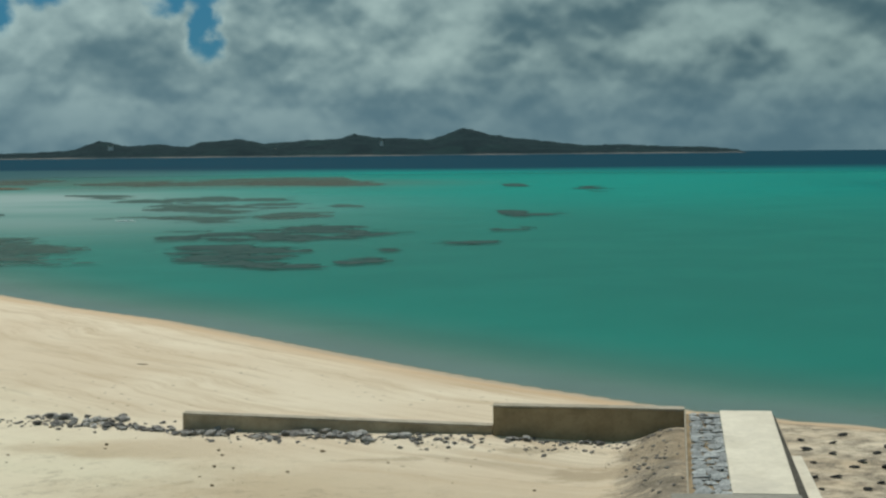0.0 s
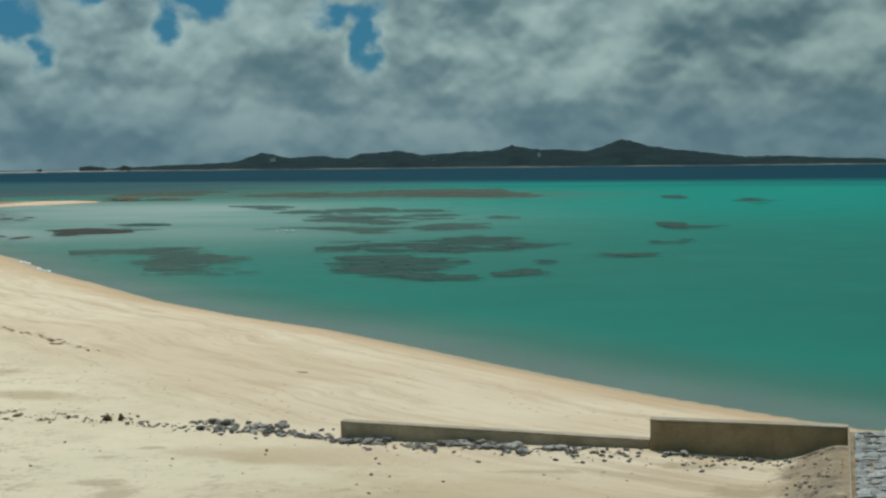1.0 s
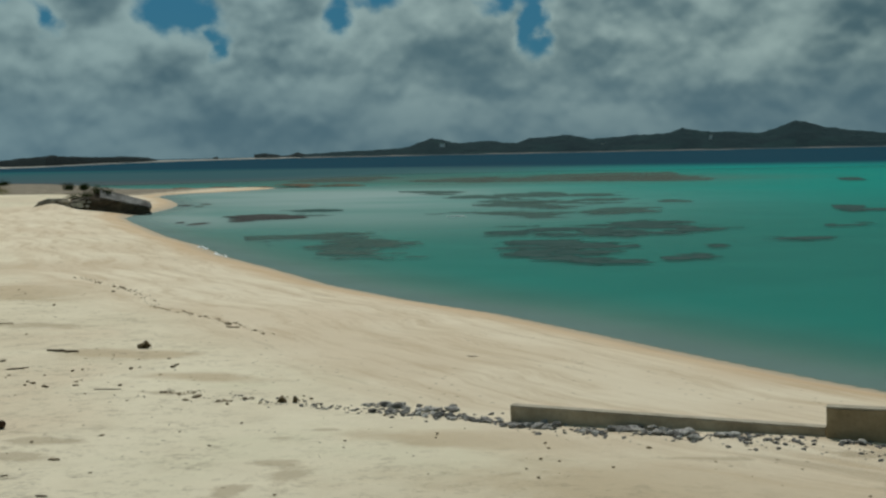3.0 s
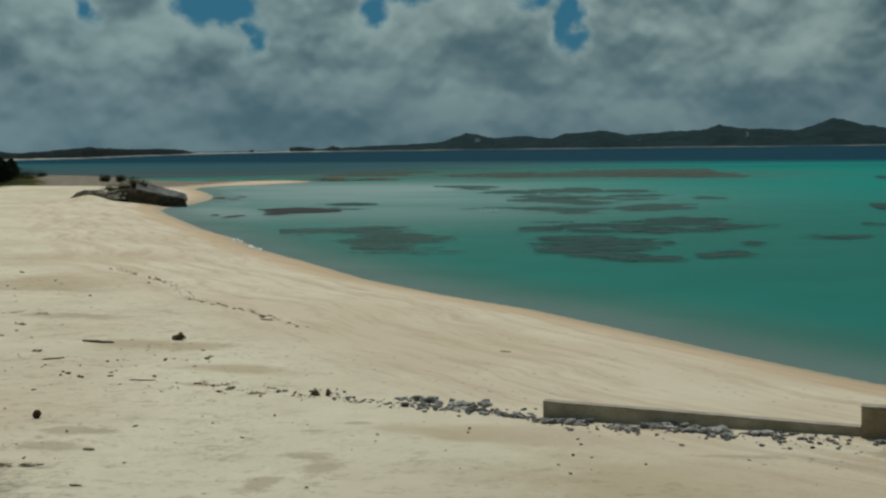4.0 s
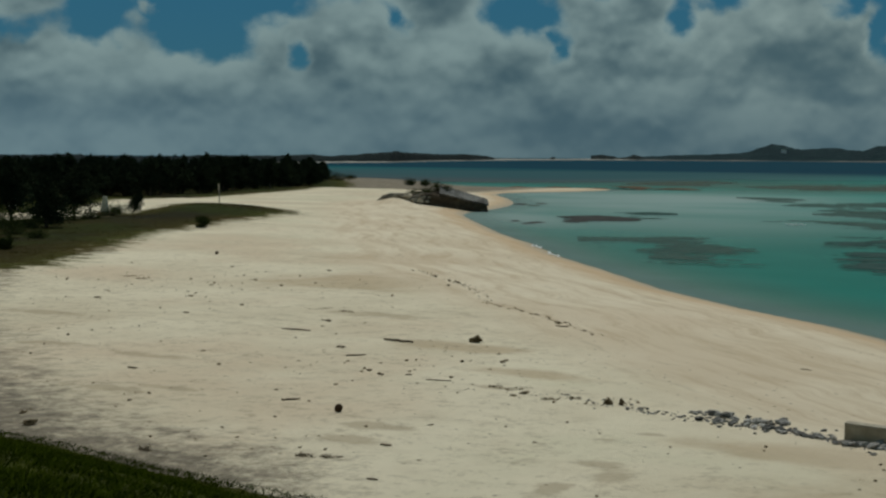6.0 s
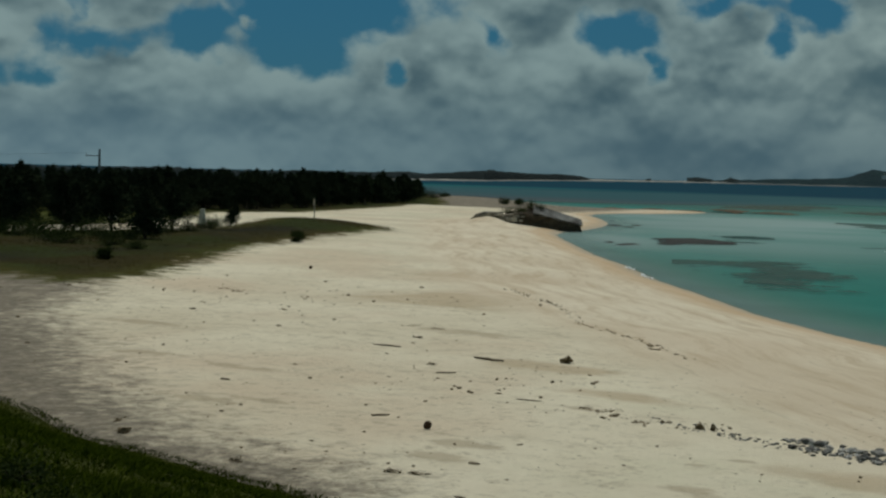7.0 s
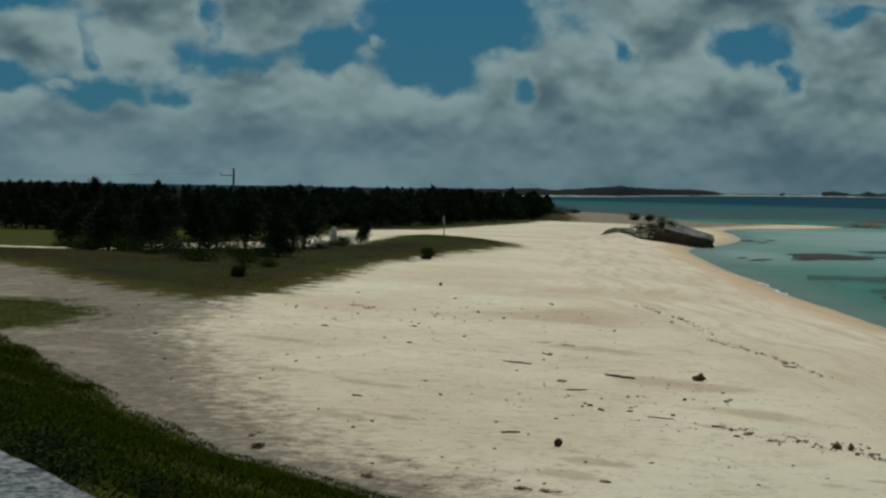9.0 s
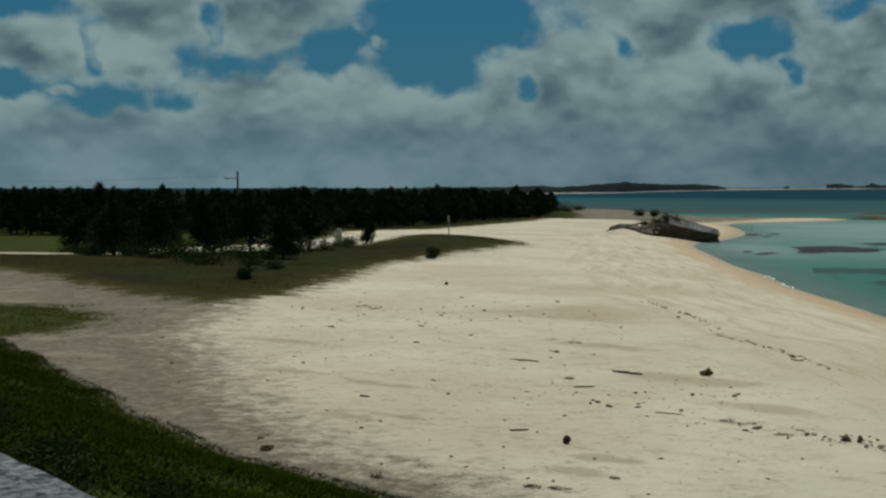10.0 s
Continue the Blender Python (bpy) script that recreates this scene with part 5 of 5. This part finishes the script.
def utility_pole(x, y, tall):
    base = new("utility_pole")
    base.matrix_world = pose(x, y, ground_z(x, y), 0, 0, 40)
    tagged(base, "concrete utility pole with a crossarm above the trees", "utility pole")
    part("pole", tube(bmesh.new(), [(0, 0, -0.5), (0, 0, tall / 2), (0, 0, tall)], [0.22, 0.18, 0.13], 10), M_POLE, base)
    part("crossarm", box(bmesh.new(), -1.9, -0.06, tall - 1.05, 0.15, 0.06, tall - 0.93, 0.01), M_POLE, base)
    part("insulator", tube(bmesh.new(), [(-1.8, 0, tall - 0.93), (-1.8, 0, tall - 0.6)], [0.06, 0.04], 6), M_WHITE, base, "white insulator")
    bm = bmesh.new()
    pts = [(-1.8 - 8 * i, 0, tall - 0.62 - 0.9 * math.sin(math.pi * i / 8)) for i in range(9)]
    tube(bm, pts, [0.014] * 9, 4)
    part("wire", bm, M_POLE, base, "sagging overhead wire")


utility_pole(-143, 152.5, 7.3)

# ---------------------------------------------------------------- stones and drift
STONES = [broken_stone_mesh("rubble_stone", M_STONE, 300 + i, 0.55 + 0.12 * (i % 3)) for i in range(10)]
rnd = random.Random(7)


def lay(name, me, x, y, size, label, category, group, turn=None, sink=0.04, stretch=1.0):
    ob = new(name, me)
    z = ground_z(x, y)
    ob.matrix_world = pose(x, y, z + size * (0.22 - sink), rnd.uniform(-12, 12), rnd.uniform(-12, 12), rnd.uniform(0, 360) if turn is None else turn)
    ob.scale = (size * stretch, size, size)
    return tagged(ob, label, category, group)


def rubble(a, b, count, spread, lo, hi):
    for _ in range(count):
        t = rnd.random()
        x = a[0] + (b[0] - a[0]) * t + rnd.gauss(0, spread * 0.6)
        y = a[1] + (b[1] - a[1]) * t + rnd.gauss(0, spread)
        size = 0.68 * (lo + (hi - lo) * rnd.random() ** 2.2)
        lay("rubble_stone", rnd.choice(STONES), x, y, size, "grey coral stone lying in the rubble line", "stone", "rubble stones", stretch=rnd.uniform(1.0, 1.5))


rubble((-8.8, 29.9), (-6.5, 29.9), 44, 0.22, 0.12, 0.40)
rubble((-8.0, 29.2), (-6.3, 28.9), 44, 0.22, 0.10, 0.32)
rubble((-6.4, 28.8), (-5.2, 28.2), 34, 0.12, 0.12, 0.30)
rubble((-5.2, 28.1), (-4.1, 28.0), 40, 0.16, 0.14, 0.36)
rubble((-3.7, 27.8), (-3.1, 27.5), 14, 0.20, 0.12, 0.28)
rubble((-3.1, 27.95), (-2.4, 27.8), 23, 0.12, 0.14, 0.36)
rubble((-2.3, 27.75), (-1.5, 27.2), 40, 0.20, 0.14, 0.42)
rubble((-1.1, 27.45), (-0.5, 27.3), 15, 0.10, 0.14, 0.34)
rubble((-0.2, 27.2), (0.4, 27.1), 5, 0.06, 0.12, 0.26)
rubble((1.1, 27.1), (1.7, 27.05), 8, 0.06, 0.14, 0.34)
rubble((2.1, 27.05), (3.0, 26.95), 13, 0.07, 0.10, 0.24)
rubble((-10.0, 29.9), (-9.1, 29.3), 20, 0.16, 0.06, 0.16)


def gravel(runs):
    """Chips between the stones, too small to pick apart: one mesh."""
    co, fa = [], []
    base = stone_mesh("gravel_chip", M_STONE, 390, 0.6, 1)
    tri = [tuple(p.vertices) for p in base.polygons]
    shape = [v.co.copy() for v in base.vertices]
    for a, b, count, spread, lo, hi in runs:
        for _ in range(count):
            t = rnd.random()
            x, y = a[0] + (b[0] - a[0]) * t + rnd.gauss(0, spread * 0.8), a[1] + (b[1] - a[1]) * t + rnd.gauss(0, spread)
            size = lo + (hi - lo) * rnd.random() ** 2
            m = pose(x, y, ground_z(x, y) + size * 0.12, rnd.uniform(-20, 20), rnd.uniform(-20, 20), rnd.uniform(0, 360))
            k = len(co)
            co += [m @ Vector((v.x * size * 1.3, v.y * size, v.z * size)) for v in shape]
            fa += [tuple(q + k for q in p) for p in tri]
    tagged(new("gravel", mesh_from("gravel", co, fa, M_STONE)), "grey coral chips scattered between the rubble stones", "gravel", kind="stuff")


gravel([((-8.8, 29.6), (-5.6, 28.6), 110, 0.35, 0.03, 0.12), ((-5.2, 28.0), (0.6, 27.1), 200, 0.32, 0.03, 0.13), ((1.0, 26.9), (4.0, 26.4), 70, 0.30, 0.03, 0.10), ((3.6, 26.0), (3.2, 21.5), 90, 0.45, 0.02, 0.09), ((-12.5, 30.6), (-9.0, 29.6), 60, 0.3, 0.02, 0.09)])
rubble((2.9, 26.8), (3.9, 26.5), 11, 0.15, 0.06, 0.16)
# flat dark stones added for the dark holes of the shelf beyond the landing
SHELF = [stone_mesh("shelf_rock", M_DARKROCK, 330 + i, 0.22, 2) for i in range(4)]
for x, y, s in [(7.5, 30.3, 0.26), (7.4, 29.4, 0.34), (8.5, 30.7, 0.30), (8.2, 28.2, 0.34), (8.55, 27.6, 0.5), (8.0, 26.3, 0.3), (7.3, 26.8, 0.3), (6.9, 26.8, 0.26), (9.1, 29.5, 0.4), (8.6, 26.9, 0.3), (7.8, 28.9, 0.3),
                (7.9, 27.7, 0.26), (7.6, 25.8, 0.3), (8.7, 28.9, 0.26), (7.2, 28.1, 0.24), (8.3, 25.7, 0.42), (8.1, 30.0, 0.24), (9.0, 28.1, 0.4), (6.8, 25.9, 0.2)]:
    lay("shelf_rock", rnd.choice(SHELF), x, y, 0.55 * s, "flat dark stone standing in for a hole in the low rock shelf", "rock", "shelf rocks", stretch=rnd.uniform(1.0, 1.7))

WEEDS = [stone_mesh("drift", M_WEED, 350 + i, 0.5, 2) for i in range(5)]


def coconut(x, y, s):
    bm = bmesh.new()
    bmesh.ops.create_icosphere(bm, subdivisions=3, radius=0.5)
    for v in bm.verts:
        v.co.z *= 1.15 - 0.1 * v.co.z
        a = math.atan2(v.co.y, v.co.x)
        v.co.xy *= 1 + 0.05 * math.cos(3 * a)
    rough_up(bm, 0.04, 3, 4)
    me = bpy.data.meshes.new("coconut")
    bm.to_mesh(me)
    bm.free()
    me.materials.append(M_HUSK)
    ob = new("coconut", me)
    ob.matrix_world = pose(x, y, ground_z(x, y) + s * 0.5, 10, 24, 30)
    ob.scale = (s, s, s)
    tagged(ob, "dark brown husked coconut stranded on the sand", "coconut", "coconuts")


coconut(-15.1, 25.95, 0.165)
coconut(-44.9, 64.2, 0.17)


def driftwood(x, y, length, thick, turn, seed):
    r = random.Random(seed)
    bm = bmesh.new()
    n = 7
    pts = [(length * (i / (n - 1) - 0.5), r.uniform(-0.05, 0.05) * length, thick * 0.8 + r.uniform(0, 0.4) * thick) for i in range(n)]
    tube(bm, pts, [thick * (0.5 + 0.4 * math.sin(math.pi * (i + 0.6) / n)) for i in range(n)], 7)
    me = bpy.data.meshes.new("driftwood_stick")
    bm.to_mesh(me)
    bm.free()
    me.materials.append(M_WOOD)
    ob = new("driftwood_stick", me)
    ob.matrix_world = pose(x, y, ground_z(x, y), 0, 0, turn)
    tagged(ob, "weathered driftwood stick lying on the sand", "driftwood", "driftwood")


for x, y, ln, th, tn, sd in [(-19.5, 36.95, 1.0, 0.055, -8, 1), (-16.8, 26.8, 0.42, 0.035, 45, 2), (-19.1, 33.75, 0.8, 0.03, 40, 3), (-23.5, 37.8, 1.5, 0.035, 0, 4), (-12.6, 23.4, 0.3, 0.03, 20, 5),
                             (-11.4, 20.7, 0.3, 0.025, 0, 6), (-15.2, 30.9, 0.9, 0.02, 10, 7), (-17.0, 43.6, 0.8, 0.03, -20, 8), (-8.2, 39.0, 0.45, 0.02, -12, 9), (-22.6, 28.7, 0.4, 0.03, 5, 10)]:
    driftwood(x, y, ln * (1.0 if sd < 3 else 0.7), 0.75 * th, tn, sd)


def weed_clump(x, y, w, h, seed, label, mat=None):
    """A heap of tangled dry weed or a washed-up root ball."""
    r = random.Random(seed)
    base = new("weed_clump")
    base.matrix_world = pose(x, y, ground_z(x, y), 0, 0, seed * 37)
    tagged(base, label, "seaweed", "stranded weed")
    if h < 0.14:
        centres = [(Vector((r.gauss(0, 0.45) * w, r.gauss(0, 0.28) * w, 0.0)), 0.12 * w) for _ in range(9)]
        verts, faces = needle_cloud(r, centres, 90, 0.10, 0.35, 0.11)
        ob = new("strands", mesh_from("strands", [Vector((v.x, v.y, min(max(v.z, 0.004), h))) for v in verts], faces, M_WEED))
        ob.parent = base
        tagged(ob, kind="stuff")
        return
    bm = bmesh.new()
    bmesh.ops.create_icosphere(bm, subdivisions=3, radius=0.5)
    rough_up(bm, 0.3, 2.2, seed)
    rough_up(bm, 0.12, 6.0, seed + 5)
    for v in bm.verts:
        ragged = 0.55 + 0.9 * noise.noise(Vector((v.co.x * 5, v.co.y * 5, seed * 3.3))) ** 2 * 4 + 0.25 * noise.noise(Vector((v.co.x * 13, v.co.y * 13, seed)))
        v.co = Vector((v.co.x * w * ragged, v.co.y * w * 0.75 * ragged, max(v.co.z, -0.25) * h + 0.25 * h))
    part("tangle", bm, M_WEED, base)
    centres = [(Vector((r.uniform(-0.4, 0.4) * w, r.uniform(-0.3, 0.3) * w, h * 0.25)), 0.10 * w) for _ in range(8)]
    verts, faces = needle_cloud(r, centres, 70, 0.07, 0.25)
    ob = new("strands", mesh_from("strands", [Vector((v.x, v.y, max(v.z, 0.0))) for v in verts], faces, mat or M_WEED))
    ob.parent = base


weed_clump(-17.57, 38.25, 0.26, 0.26, 1, "rounded brown-green clump of stranded plant on bare sand", M_DUNE)
weed_clump(-10.6, 30.05, 0.20, 0.18, 2, "reddish-brown weed clump beside the rubble")
weed_clump(-10.33, 30.1, 0.16, 0.20, 3, "reddish-brown weed clump beside the rubble")
for i, (x, y, w, h) in enumerate([(-13.6, 30.7, 0.5, 0.06), (-13.1, 30.6, 0.5, 0.08), (-12.7, 30.2, 0.3, 0.06), (-13.4, 21.8, 0.4, 0.08), (-13.0, 22.0, 0.3, 0.06), (-23.8, 40.3, 0.35, 0.14), (-20.3, 35.0, 0.3, 0.12),
                                  (-25.8, 43.4, 0.9, 0.07), (-24.8, 43.2, 0.7, 0.06), (-19.6, 21.7, 0.4, 0.18), (-39.5, 50.0, 1.0, 0.12), (-38.6, 49.6, 0.8, 0.08), (-20.6, 22.6, 0.3, 0.1), (-16.2, 20.9, 0.35, 0.12), (-11.9, 29.8, 0.26, 0.08), (-11.5, 30.2, 0.22, 0.08)]):
    weed_clump(x, y, 0.62 * w, 0.8 * h, 10 + i, "flat dark tangle of dry seaweed on the sand")


def scatter(cx, cy, rx, ry, count, lo, hi, name="drift_fragment", label="small dark fragment of drift on the sand"):
    for _ in range(count):
        x, y = cx + rnd.gauss(0, rx), cy + rnd.gauss(0, ry)
        lay(name, rnd.choice(WEEDS), x, y, 0.62 * (lo + (hi - lo) * rnd.random() ** 2.5), label, "drift", "drift fragments", stretch=rnd.uniform(1, 2.2))


scatter(-17.0, 33.2, 1.8, 1.6, 44, 0.06, 0.20)
scatter(-34, 50, 4.5, 5.0, 70, 0.07, 0.20)
scatter(-21, 30, 4.5, 4.0, 46, 0.04, 0.12)
scatter(-12.3, 30.2, 1.0, 0.4, 18, 0.05, 0.14)
scatter(-9, 27.5, 3.0, 1.6, 30, 0.04, 0.11)
scatter(-1, 25.0, 3.5, 1.6, 34, 0.03, 0.12)
scatter(-15, 22.5, 3.0, 1.5, 40, 0.04, 0.13)
scatter(-27, 30, 4.0, 4.0, 36, 0.05, 0.15)
scatter(-38, 43, 6.0, 5.0, 46, 0.06, 0.20)
# wrack line on the crest of the beach face
WRACK = [(-31.7, 62.1), (-28.6, 58.6), (-25.9, 55.6), (-22.1, 49.3), (-18.2, 45.7), (-15.5, 42.4)]
for (ax, ay), (bx, by) in zip(WRACK, WRACK[1:]):
    for i in range(26):
        t = rnd.random()
        lay("wrack", rnd.choice(WEEDS), ax + (bx - ax) * t + rnd.gauss(0, 0.16), ay + (by - ay) * t + rnd.gauss(0, 0.13), rnd.uniform(0.025, 0.075), "dark scrap of weed on the wrack line", "seaweed", "wrack line",
            turn=math.degrees(math.atan2(by - ay, bx - ax)), stretch=rnd.uniform(2.5, 7.0))

# ---------------------------------------------------------------- stones set in the edge of the landing
PIECES = []
for i in range(5):
    me = stone_mesh("stone", M_PAVE, 400 + i, 0.5, 1)
    PIECES.append(me)
rnd = random.Random(21)
t = 0.015
while t < 0.985:
    s = 0.045
    step = rnd.uniform(0.028, 0.046)
    while s < 0.385:
        w = rnd.uniform(0.085, 0.19)
        x, y = slab_pt(min(s + w / 2, 0.37), t + rnd.uniform(-0.004, 0.004))
        ob = new("stone", rnd.choice(PIECES))
        ob.matrix_world = pose(x, y, 1.735 + rnd.uniform(-0.01, 0.02), rnd.uniform(-9, 9), rnd.uniform(-9, 9), rnd.uniform(-20, 20))
        ob.scale = (w * 1.85, step * 7.6, 0.11)
        ob.parent = LANDING
        s += w
    t += step
